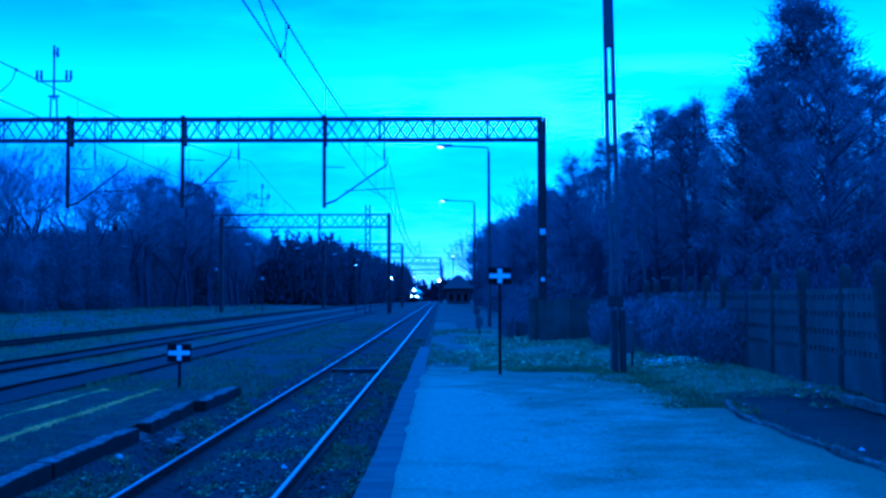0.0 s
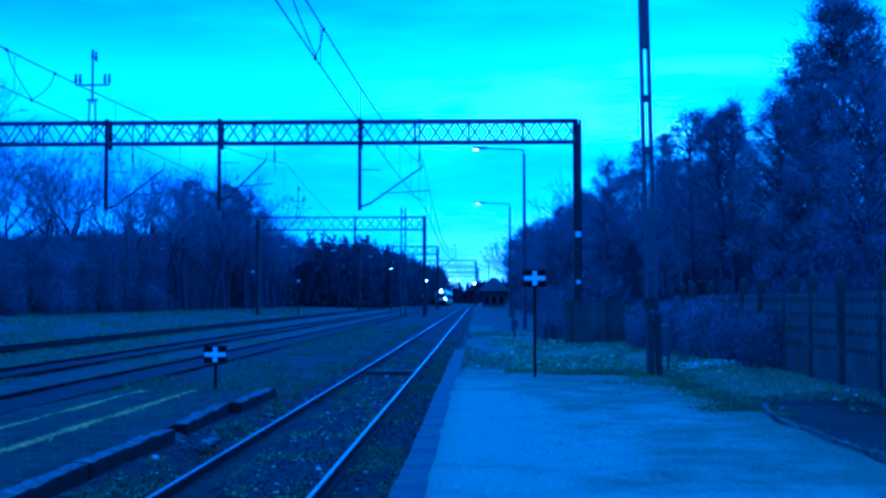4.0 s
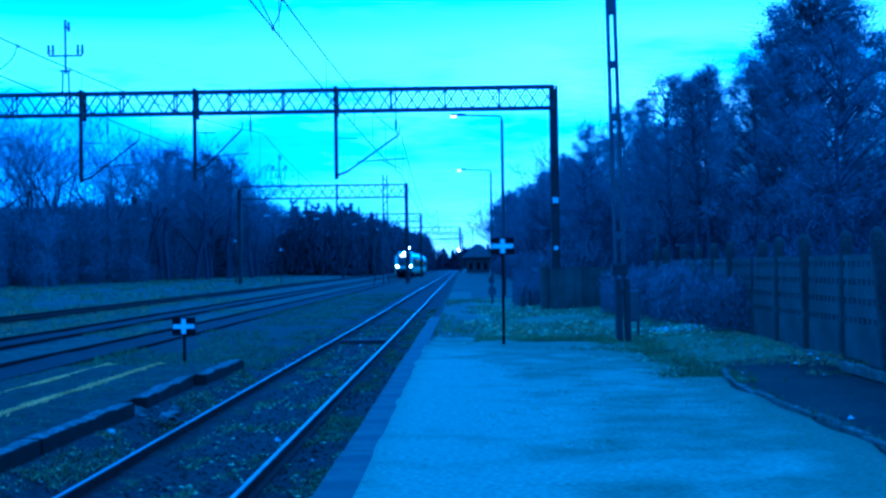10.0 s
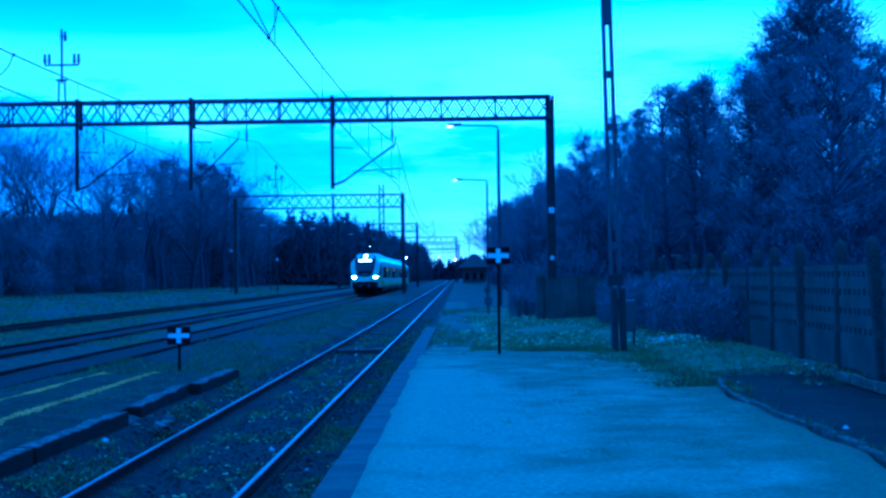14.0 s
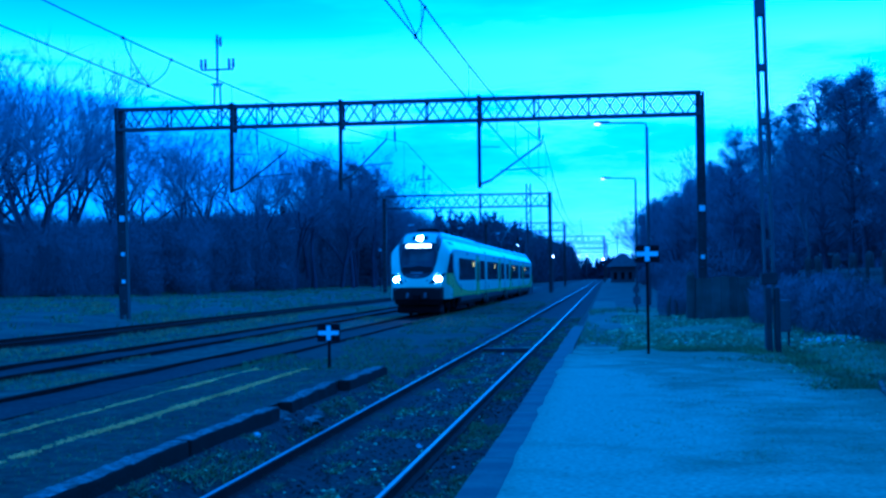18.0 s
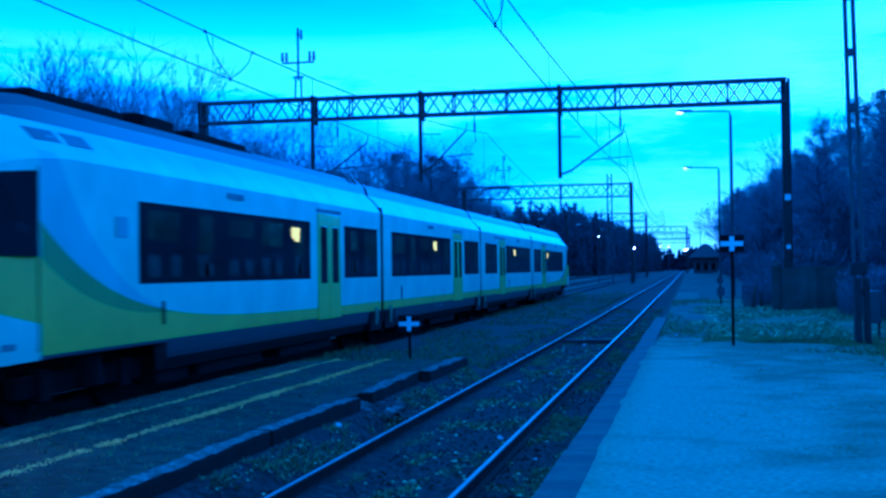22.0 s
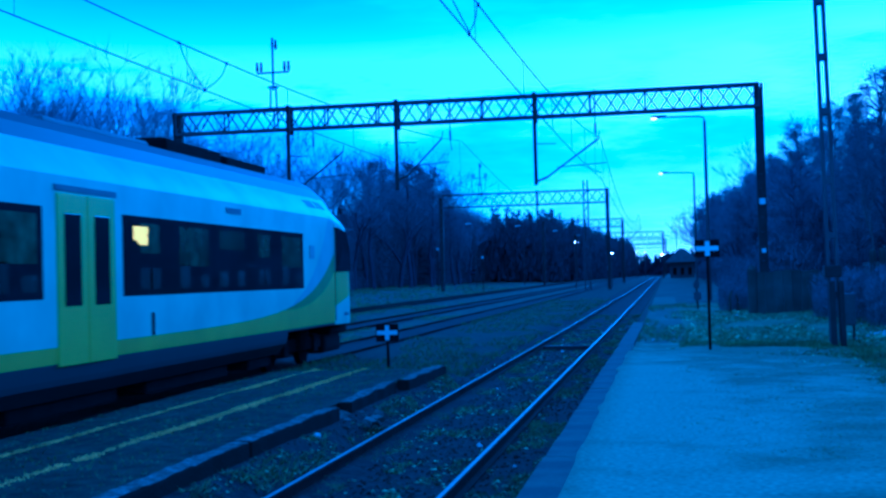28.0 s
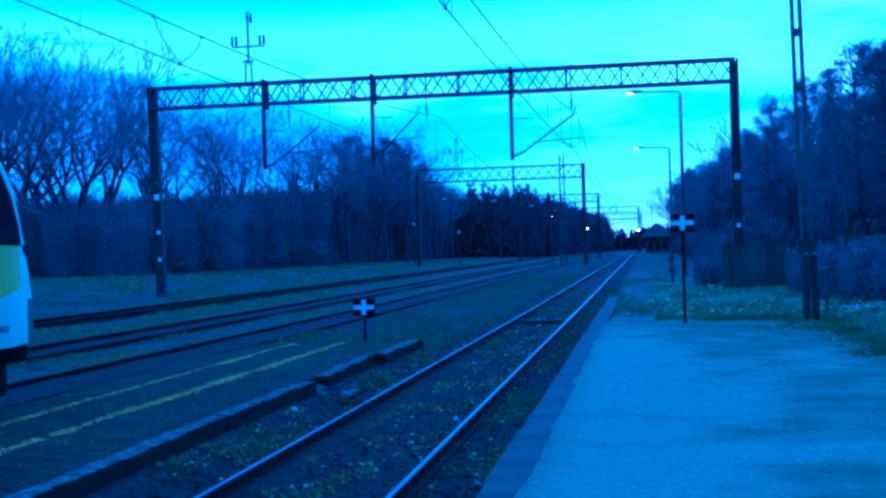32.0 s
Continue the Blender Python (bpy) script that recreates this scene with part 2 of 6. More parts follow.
DRY_GRASS = material("dry_yellow_grass", (0.33, 0.305, 0.12), 0.9, spread=0.4, scale=2, fine=10, bump=0, per_island=0.4, spec=0.1)
STONE = material("pale_stone_chip", (0.58, 0.57, 0.55), 0.9, spread=0.2, bump=0.2)
LEAF = material("fallen_leaves", (0.44, 0.42, 0.21), 0.9, spread=0.5, scale=8, fine=30, bump=0, per_island=0.6, spec=0.1)
ROOF_TILE = material("dull_roof_tiles", (0.10, 0.085, 0.08), 0.85, spread=0.35, scale=2, fine=20)
PANEL = material("pale_grey_panel", (0.36, 0.38, 0.34), 0.5, spread=0.1, scale=3, fine=30, bump=0.05)
PLASTER = material("grey_plaster", (0.085, 0.08, 0.078), 0.9, spread=0.2, scale=1, fine=20)
LAMP_GLOW = glowing("lamp_glow", (1.0, 0.50, 0.20), 7)
FAR_GLOW = glowing("far_lamp_glow", (1.0, 0.52, 0.22), 70)

# ---- helpers for building ----
rng = random.Random(7)


def finish(name, bm, mats, parent=None, label="", smooth=False):
    me = bpy.data.meshes.new(name)
    bm.to_mesh(me)
    bm.free()
    for m in mats if isinstance(mats, (list, tuple)) else [mats]:
        me.materials.append(m)
    if smooth:
        for p in me.polygons:
            p.use_smooth = True
    ob = new(name, me)
    if parent is not None:
        ob.parent = parent
    if label:
        tagged(ob, label)
    return ob


def part(name, bm, mats, parent, label="", smooth=False):
    return finish(name, bm, mats, parent, label, smooth)


def from_lists(name, verts, faces, mats, parent=None, label="", smooth=False, index=None):
    me = bpy.data.meshes.new(name)
    me.from_pydata(verts, [], faces)
    for m in mats if isinstance(mats, (list, tuple)) else [mats]:
        me.materials.append(m)
    if index is not None:
        me.polygons.foreach_set("material_index", index)
    if smooth:
        me.polygons.foreach_set("use_smooth", [True] * len(me.polygons))
    me.update()
    ob = new(name, me)
    if parent is not None:
        ob.parent = parent
    if label:
        tagged(ob, label)
    return ob


def thing(name, x, y, z, label, category, group="", rz=0.0):
    ob = new(name)
    ob.empty_display_size = 0.2
    ob.matrix_world = pose(x, y, z, 0, 0, rz)
    return tagged(ob, label, category, group)


def box(bm, x0, x1, y0, y1, z0, z1, bevel=0.0, mat=0):
    r = bmesh.ops.create_cube(bm, size=1.0)
    for v in r["verts"]:
        v.co = Vector(((x0 + x1) / 2 + v.co.x * (x1 - x0), (y0 + y1) / 2 + v.co.y * (y1 - y0), (z0 + z1) / 2 + v.co.z * (z1 - z0)))
    faces = {f for v in r["verts"] for f in v.link_faces}
    for f in faces:
        f.material_index = mat
    if bevel:
        edges = {e for v in r["verts"] for e in v.link_edges}
        bmesh.ops.bevel(bm, geom=list(edges), offset=bevel, segments=2, affect="EDGES", profile=0.6)
    return bm


def bar(bm, a, b, w, h=None, mat=0):
    """A square-section bar from a to b."""
    a, b = Vector(a), Vector(b)
    h = h or w
    d = (b - a).normalized()
    up = Vector((0, 0, 1)) if abs(d.z) < 0.95 else Vector((0, 1, 0))
    s = d.cross(up).normalized()
    u = s.cross(d)
    vs = [bm.verts.new(p + s * sx * w / 2 + u * uy * h / 2) for p in (a, b) for sx, uy in ((-1, -1), (1, -1), (1, 1), (-1, 1))]
    for q in ((0, 1, 2, 3), (7, 6, 5, 4), (0, 4, 5, 1), (1, 5, 6, 2), (2, 6, 7, 3), (3, 7, 4, 0)):
        bm.faces.new([vs[i] for i in q]).material_index = mat
    return bm


def rod(bm, pts, radii, sides=8, mat=0, cap=True):
    """A round tube along pts."""
    rings = []
    for i, p in enumerate(pts):
        p = Vector(p)
        d = (Vector(pts[min(i + 1, len(pts) - 1)]) - Vector(pts[max(i - 1, 0)])).normalized()
        up = Vector((0, 0, 1)) if abs(d.z) < 0.9 else Vector((1, 0, 0))
        s = d.cross(up).normalized()
        u = s.cross(d)
        r = radii[i] if isinstance(radii, (list, tuple)) else radii
        rings.append([bm.verts.new(p + (s * math.cos(k) + u * math.sin(k)) * r) for k in [2 * math.pi * j / sides for j in range(sides)]])
    for r0, r1 in zip(rings, rings[1:]):
        for j in range(sides):
            bm.faces.new((r0[j], r0[(j + 1) % sides], r1[(j + 1) % sides], r1[j])).material_index = mat
    if cap:
        bm.faces.new(list(reversed(rings[0]))).material_index = mat
        bm.faces.new(rings[-1]).material_index = mat
    return bm


def disc(bm, c, axis, r, depth, sides=16, mat=0):
    c, axis = Vector(c), Vector(axis).normalized()
    return rod(bm, [c - axis * depth / 2, c + axis * depth / 2], r, sides, mat)


def rise(y):
    """The line climbs gently away from the station."""
    return 0.0022 * max(0.0, y - 40.0)

# ---- ground, platforms, tracks ----
def ground_z(x, y):
    z = -0.17
    if x > 0.95:
        z = 0.24 if y < 26.6 else 0.27
    elif x > 0.75:
        z = -0.17 + (x - 0.75) / 0.2 * 0.41
    if -2.7 < x < -1.5 and y < 24:
        z += 0.29 * min(1.0, (-1.5 - x) / 0.5) * min(1.0, (24 - y) / 2)
    for c, w, up in ((-7.05, 2.0, 0.085), (-10.65, 1.6, 0.10)):
        z += up * min(1.0, max(0.0, (w - abs(x - c)) / 0.45))
    if x < -18.5:
        z += min(1.0, (-18.5 - x) / 3.0) * 0.30 + min(20.0, max(0.0, -22 - x)) * 0.025
    if -19 < x < -13.6:
        z += 0.10
    if -6.0 < x < -2.0 and y > 23.6:
        z += 0.12 * min(1.0, (y - 23.6) / 2)
    if x > 5.8 and y > 18:
        z += 0.12 * min(1.0, (x - 5.8) / 1.5)
    return z + rise(y) + 0.035 * noise.noise((x * 0.8, y * 0.5, 0)) * (0.4 if -2 < x < 6 else 1.0)


def lines(spans):
    out = []
    for a, b, s in spans:
        out += [a + s * i for i in range(int(round((b - a) / s)))]
    return out + [spans[-1][1]]


def build_ground():
    xs = lines(((-2400, -400, 400), (-400, -80, 40), (-80, -24, 4), (-24, -14, 0.5), (-14, 0.6, 0.4), (0.6, 1.2, 0.1), (1.2, 12, 0.6), (12, 40, 4), (40, 400, 40), (400, 2400, 400)))
    ys = lines(((-300, -40, 52), (-40, 0, 4), (0, 60, 0.75), (60, 160, 2.5), (160, 500, 20), (500, 3000, 250)))
    vs = [(x, y, ground_z(x, y) if y <= 500 else ground_z(x, 500)) for y in ys for x in xs]
    nx = len(xs)
    fs = [(j * nx + i, j * nx + i + 1, (j + 1) * nx + i + 1, (j + 1) * nx + i) for j in range(len(ys) - 1) for i in range(nx - 1)]
    idx = []
    for j in range(len(ys) - 1):
        for i in range(nx - 1):
            x = (xs[i] + xs[i + 1]) / 2
            y = (ys[j] + ys[j + 1]) / 2
            bed = any(abs(x - c) < w for c, w in ((-0.75, 1.45), (-7.05, 1.6), (-10.65, 1.5), (-16.2, 1.4)))
            soil = 5.5 < x < 8.6 and y < 17.6 or 6.2 < x < 9.5 and y < 20.6
            pale = -15.2 < x < -11.9 or -9.7 < x < -8.0
            way = 1.2 < x < 2.3 and 25.5 < y < 75
            verge = x > 4.4 and 17.6 < y <= 26
            idx.append(2 if soil else 5 if way else 6 if verge or (1.2 < x < 9 and 26 < y < 60) else 4 if pale and y < 200 else 1 if bed and y < 480 else 3 if x < -17.3 or (x > 1.2 and y > 26) else 0)
    ob = from_lists("ground", vs, fs, [GROUND, BALLAST, DARK_SOIL, FIELD, PALE_GRASS, WAY, VERGE], smooth=True, index=idx)
    tagged(ob, "rough grassy railway ground with dark dirty ballast beds", "ground", kind="structure")


RAIL_PROFILE = ((-0.062, -0.15), (-0.062, -0.138), (-0.012, -0.118), (-0.012, -0.045), (-0.035, -0.033), (-0.035, -0.006), (-0.022, 0.0),
                (0.022, 0.0), (0.035, -0.006), (0.035, -0.033), (0.012, -0.045), (0.012, -0.118), (0.062, -0.138), (0.062, -0.15))


def rail_mesh(name, x, lift, ys, parent, polished):
    vs, fs, idx = [], [], []
    k = len(RAIL_PROFILE)
    for y in ys:
        vs += [(x + px, y, lift + pz + rise(y)) for px, pz in RAIL_PROFILE]
    for j in range(len(ys) - 1):
        for i in range(k - 1):
            fs.append((j * k + i, (j + 1) * k + i, (j + 1) * k + i + 1, j * k + i + 1))
            idx.append(1 if i == 6 and polished else 0)
    return from_lists(name, vs, fs, [RAIL_RUST, RAIL_TOP], parent, index=idx)


def build_track(centre, lift, polished, label, sleepers):
    t = thing("railway_track", 0, 0, 0, label, "railway track", "parallel railway tracks")
    t["kind"] = "structure"
    ys = [-60, 0, 20, 40, 60, 90, 120, 160, 200, 260, 330, 420, 470]
    for s in (-1, 1):
        rail_mesh("rail", centre + s * 0.7535, lift, ys, t, polished)
    bm = bmesh.new()
    box(bm, -1.3, 1.3, -0.13, 0.13, -0.12, 0.05, 0.015)
    first = part("sleeper", bm, SLEEPER, t)
    first.location = (centre, sleepers[0], lift - 0.238)
    y = sleepers[0] + 0.62
    while y < sleepers[1]:
        s = first.copy()
        scene.collection.objects.link(s)
        s.location = (centre + rng.uniform(-0.02, 0.02), y, lift - 0.236 + rise(y) + rng.uniform(-0.016, 0.016))
        s.rotation_euler = (0, 0, rng.uniform(-0.012, 0.012))
        y += 0.62
    return t


def build_tracks():
    build_track(-0.7535, 0.0, True, "worn railway track with shiny rail heads in dark ballast", (5.0, 62))
    build_track(-7.05, 0.0, False, "main railway track with worn rails in dark ballast", (8, 60))
    build_track(-10.65, 0.03, False, "rusty siding track in weedy ballast", (14, 60))
    build_track(-16.2, 0.10, False, "rusty overgrown siding track in pale grass", (24, 70))
    b = thing("crossing_board", -0.7535, 33.2, -0.12, "dark board laid across between the rails", "board")
    bm = bmesh.new()
    box(bm, -0.66, 0.66, -0.16, 0.16, -0.09, 0.06, 0.012)
    part("board", bm, DARK_STEEL, b)


def lay_kerb(owner, pts, z, w, h):
    """Short worn stones, each a little out of line with the next."""
    for a, b in zip(pts, pts[1:]):
        length = math.dist(a, b)
        n = max(1, int(length / 0.55))
        for k in range(n):
            f0, f1 = k / n, (k + 0.96) / n
            p = [a[i] + (b[i] - a[i]) * f0 for i in (0, 1)]
            q = [a[i] + (b[i] - a[i]) * f1 for i in (0, 1)]
            bm = bmesh.new()
            j = lambda s: rng.gauss(0, s)
            bar(bm, (p[0] + j(0.012), p[1], z + j(0.012)), (q[0] + j(0.012), q[1], z + j(0.012)), w * rng.uniform(0.8, 1.15), h)
            bmesh.ops.bevel(bm, geom=bm.edges[:], offset=0.014, segments=1, affect="EDGES")
            for v in bm.verts:
                v.co += Vector((j(0.006), j(0.006), j(0.008)))
            part("kerbstone", bm, KERB, owner)


def build_platforms():
    # sandy surface as one uneven slab
    vs, fs = [], []
    xs = [1.215 + 0.2795 * i for i in range(16)]
    ys = [-14 + 0.45 * i for i in range(114)]
    for y in ys:
        for x in xs:
            edge = 0.22 * noise.noise((3.1, y * 0.7, 0))
            xx = x if x < 5.3 else 5.35 + edge
            # the sand thins out into the grass, raggedly, and sooner away from the track
            worn = noise.noise((x * 0.8, y * 0.55, 6)) + 0.6 * noise.noise((x * 2.3, y * 1.4, 2))
            end = y - 24.6 + 1.0 * max(0.0, x - 2.4) + 3.0 * worn
            side = (x - 4.9 + 0.5 * worn) if y > 17 else -1.0
            fall = 0.13 * max(min(1.0, max(0.0, 0.25 + side / 1.2)), min(1.0, max(0.0, end / 6.0)))
            if x < 1.3:
                # sand spilt over the slabs
                xx, fall = 1.19 - 0.11 * max(0.0, noise.noise((y * 0.9, 2, 2)) + 0.3 * noise.noise((y * 3.1, 4, 1))), fall - 0.016
            vs.append((xx, y, 0.345 - fall + 0.012 * noise.noise((x * 1.1, y * 0.9, 3)) + 0.006 * noise.noise((x * 4, y * 4, 1))))
    n = len(xs)
    for j in range(len(ys) - 1):
        for i in range(n - 1):
            fs.append((j * n + i, j * n + i + 1, (j + 1) * n + i + 1, (j + 1) * n + i))
    rim = [i for i in range(n)] + [j * n + n - 1 for j in range(1, len(ys))] + [(len(ys) - 1) * n + i for i in range(n - 2, -1, -1)] + [j * n for j in range(len(ys) - 2, 0, -1)]
    base = len(vs)
    for k in rim:
        x, y, z = vs[k]
        vs.append((x, y, 0.0))
    m = len(rim)
    for k in range(m):
        fs.append((rim[k], base + k, base + (k + 1) % m, rim[(k + 1) % m]))
    p = from_lists("platform_surface", vs, fs, SAND, smooth=False)
    for poly in p.data.polygons[:(n - 1) * (len(ys) - 1)]:
        poly.use_smooth = True
    tagged(p, "low platform surfaced with trodden pale sand", "platform", kind="structure")
    # edge slabs
    e = thing("platform_edge", 0, 0, 0, "grey concrete slabs along the platform edge", "platform edge")
    e["kind"] = "structure"
    bm = bmesh.new()
    box(bm, 0.91, 1.235, -0.599, 0.599, 0.27, 0.352, 0.004)
    slab = part("slab", bm, SLAB, e)
    slab.location = (0, -13.2, 0)
    y = -12.0
    while y < 38:
        s = slab.copy()
        scene.collection.objects.link(s)
        s.location = (rng.uniform(-0.012, 0.012), y, rng.uniform(-0.003, 0.002))
        s.rotation_euler = (0, 0, rng.uniform(-0.004, 0.004))
        y += 1.2
    bm = bmesh.new()
    box(bm, 0.96, 1.22, -14, 38.2, -0.35, 0.268)
    part("edge_wall", bm, CONCRETE, e)
    # old island platform between the tracks
    isl = thing("island_platform", 0, 0, 0, "disused low platform with a broken concrete edge beam", "platform")
    isl["kind"] = "structure"
    vs, fs = [], []
    xs = [-5.25, -5.1, -4.8, -4.4, -4.0, -3.6, -3.2, -2.8, -2.32]
    ys = [-12 + 0.6 * i for i in range(60)]
    for y in ys:
        for x in xs:
            z = 0.25 + 0.02 * noise.noise((x * 1.5, y * 0.9, 9)) - (0.3 if x == xs[0] else 0) - 0.34 * min(1, max(0, (y - 21.5) / 2.2))
            vs.append((x, y, z))
    n = len(xs)
    fs = [(j * n + i, j * n + i + 1, (j + 1) * n + i + 1, (j + 1) * n + i) for j in range(len(ys) - 1) for i in range(n - 1)]
    from_lists("fill", vs, fs, GROUND, isl, smooth=True)
    for y0, y1, tilt, dx in ((-10.0, -4.2, 0, 0), (-4.1, 1.9, 0, 0), (2.0, 7.98, 0, 0.01), (8.0, 11.6, 0.002, 0.0), (11.63, 14.9, -0.004, 0.01), (15.55, 18.3, 0.008, -0.02), (18.7, 21.9, -0.004, 0.10)):
        bm = bmesh.new()
        length = y1 - y0
        box(bm, -0.10, 0.10, -length / 2, length / 2, -0.5, 0.02, 0.03)
        bmesh.ops.subdivide_edges(bm, edges=[e2 for e2 in bm.edges if e2.calc_length() > length * 0.7], cuts=int(length * 9))
        bmesh.ops.subdivide_edges(bm, edges=[e2 for e2 in bm.edges if 0.12 < e2.calc_length() and abs(e2.verts[0].co.x - e2.verts[1].co.x) > 0.1 and e2.verts[0].co.z > -0.1], cuts=3)
        for v in bm.verts:
            up = 1.0 if v.co.z > -0.1 else 0.0
            v.co += Vector((up * 0.012 * noise.noise(v.co * 3 + Vector((y0, 0, 0))), 0, up * (0.03 * noise.noise(v.co * 1.7 + Vector((0, y0, 4))) + 0.014 * noise.noise(v.co * 9 + Vector((0, y0, 1))))))
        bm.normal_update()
        # faces not turned upward get the near-black tone
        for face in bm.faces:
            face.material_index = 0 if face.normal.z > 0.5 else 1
        b = part("edge_beam", bm, [BEAM_TOP, BEAM_SIDE], isl, "cracked concrete beam with near-black side faces")
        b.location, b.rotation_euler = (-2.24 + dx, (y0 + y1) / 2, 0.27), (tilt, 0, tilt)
    for k in range(14):
        bm = bmesh.new()
        bmesh.ops.create_cube(bm, size=rng.uniform(0.06, 0.17))
        for v in bm.verts:
            v.co = Vector((v.co.x * rng.uniform(0.7, 1.5), v.co.y * rng.uniform(0.7, 1.5), v.co.z * rng.uniform(0.4, 0.9)))
        r = part("rubble", bm, BEAM_TOP, isl)
        r.rotation_euler = (rng.uniform(-0.4, 0.4), rng.uniform(-0.4, 0.4), rng.uniform(0, 3))
        r.location = (-2.2 + rng.uniform(-0.15, 0.5), 15.1 + rng.gauss(0, 0.35), rng.uniform(0.03, 0.12))
    # kerb at the back of the platform
    kerb = thing("kerb", 0, 0, 0, "low worn concrete kerb beside dark soil", "kerb")
    kerb["kind"] = "structure"
    pts = ((5.72, 17.6), (5.45, 16.1), (5.40, 14.4), (5.42, 12.8), (5.50, 11.4), (5.46, 10.0), (5.50, 8.2), (5.5, 6.0), (5.5, 3.0), (5.5, 0.0))
    lay_kerb(kerb, pts, 0.29, 0.075, 0.15)
    pts = ((8.0, 22.3), (7.75, 20.6), (7.62, 18.9), (7.6, 17.0), (7.62, 14.5))
    back = thing("kerb", 0, 0, 0, "low concrete footing strip along the fence", "kerb")
    back["kind"] = "structure"
    lay_kerb(back, pts, 0.33, 0.09, 0.14)


# ---- overhead line ----
def build_cantilever(g, x0, y, direction, tip, zt, insulated=True):
    bm = bmesh.new()
    s = direction
    rod(bm, [(x0 + 0.05 * s, y, zt - 1.80), (x0 + 0.55 * s, y, zt - 1.62)], 0.05, 8, 1)
    rod(bm, [(x0 + 0.5 * s, y, zt - 1.64), (x0 + tip * s, y, zt)], 0.038, 8)
    rod(bm, [(x0 + 0.95 * s, y, zt - 1.20), (x0 + (tip + 0.32) * s, y, zt - 1.08)], 0.022, 6)
    rod(bm, [(x0 + (tip - 0.9) * s, y, zt - 1.1), (x0 + (tip + 0.1) * s, y, zt - 1.55)], 0.014, 6)
    rod(bm, [(x0 + 0.05 * s, y, zt - 0.10), (x0 + 0.95 * s, y, zt - 0.13)], 0.02, 6)
    rod(bm, [(x0 + tip * s, y, zt), (x0 + (tip + 0.06) * s, y, zt + 0.35)], 0.02, 6)
    return part("cantilever", bm, [GALV, PORCELAIN], g, "slanted steel arm with brown insulator")


def build_gantry(y, xl, xr, ztop, depth, zl, zr, posts, arms, panel, fine, label):
    g = thing("overhead_gantry", 0, y, 0, label, "railway gantry", "steel gantries over the tracks")
    for x, z0, w in ((xl, zl, 0.32), (xr, zr, 0.28)):
        if z0 is None:
            continue
        bm = bmesh.new()
        for sx in (-1, 1):
            box(bm, x + sx * w / 2 - 0.05, x + sx * w / 2 + 0.05, -0.17, 0.17, z0, ztop)
        zz = z0 + 0.2
        while zz < ztop - 0.5:
            box(bm, x - w / 2, x + w / 2, -0.18, 0.18, zz, zz + 0.62)
            zz += 0.66 if w > 0.3 else 0.64
        if fine and x == xl:
            # this post is sheared to line up with the camera's view
            for v in bm.verts:
                v.co.x += 0.24 * (ztop - v.co.z) / ztop
        part("post", bm, DARK_STEEL, g, "dark riveted steel post")
    half = 0.28
    zb = ztop - depth
    for sy in (-half, half):
        for z in (ztop - 0.04, zb + 0.04):
            bm = bmesh.new()
            bar(bm, (xl, sy, z), (xr, sy, z), 0.10, 0.12)
            part("chord", bm, STEEL, g)
    n = int(round((xr - xl) / panel))
    step = (xr - xl) / n
    if fine:
        meshes = []
        for sgn in (1, -1):
            bm = bmesh.new()
            bar(bm, (0, 0, 0.0 if sgn > 0 else depth - 0.12), (step, 0, depth - 0.12 if sgn > 0 else 0.0), 0.06, 0.05)
            ob = part("lattice_bar", bm, STEEL, g)
            meshes.append(ob)
        for k in range(n):
            for j, sy in enumerate((-half - 0.03, half + 0.03)):
                src = meshes[(k + j) % 2]
                ob = src if (k, j) in ((0, 0), (0, 1)) else src.copy()
                if ob is not src:
                    scene.collection.objects.link(ob)
                ob.location = (xl + k * step, sy, zb + 0.06)
        for k in range(0, n + 1, 4):
            x = xl + k * step
            bm = bmesh.new()
            for sy in (-half, half):
                bar(bm, (x, sy, zb), (x, sy, ztop), 0.06)
            for z in (zb + 0.04, ztop - 0.04):
                bar(bm, (x, -half - 0.03, z), (x, half + 0.03, z), 0.05)
            part("frame", bm, STEEL, g)
    else:
        bm = bmesh.new()
        for k in range(n):
            for j, sy in enumerate((-half, half)):
                up = (k + j) % 2 == 0
                bar(bm, (xl + k * step, sy, zb if up else ztop), (xl + (k + 1) * step, sy, ztop if up else zb), 0.06)
        part("lattice", bm, STEEL, g)
    for x, z in posts:
        bm = bmesh.new()
        box(bm, x - 0.08, x + 0.08, -0.36, -0.24, z, ztop + 0.10)
        box(bm, x - 0.08, x + 0.08, 0.24, 0.36, zb - 0.2, ztop + 0.10)
        box(bm, x - 0.055, x + 0.055, -0.24, 0.24, ztop + 0.0, ztop + 0.09)
        part("drop_post", bm, DARK_STEEL, g, "vertical steel drop post")
    for x, d, tip, zt in arms:
        build_cantilever(g, x, -0.30, d, tip, zt)
    return g


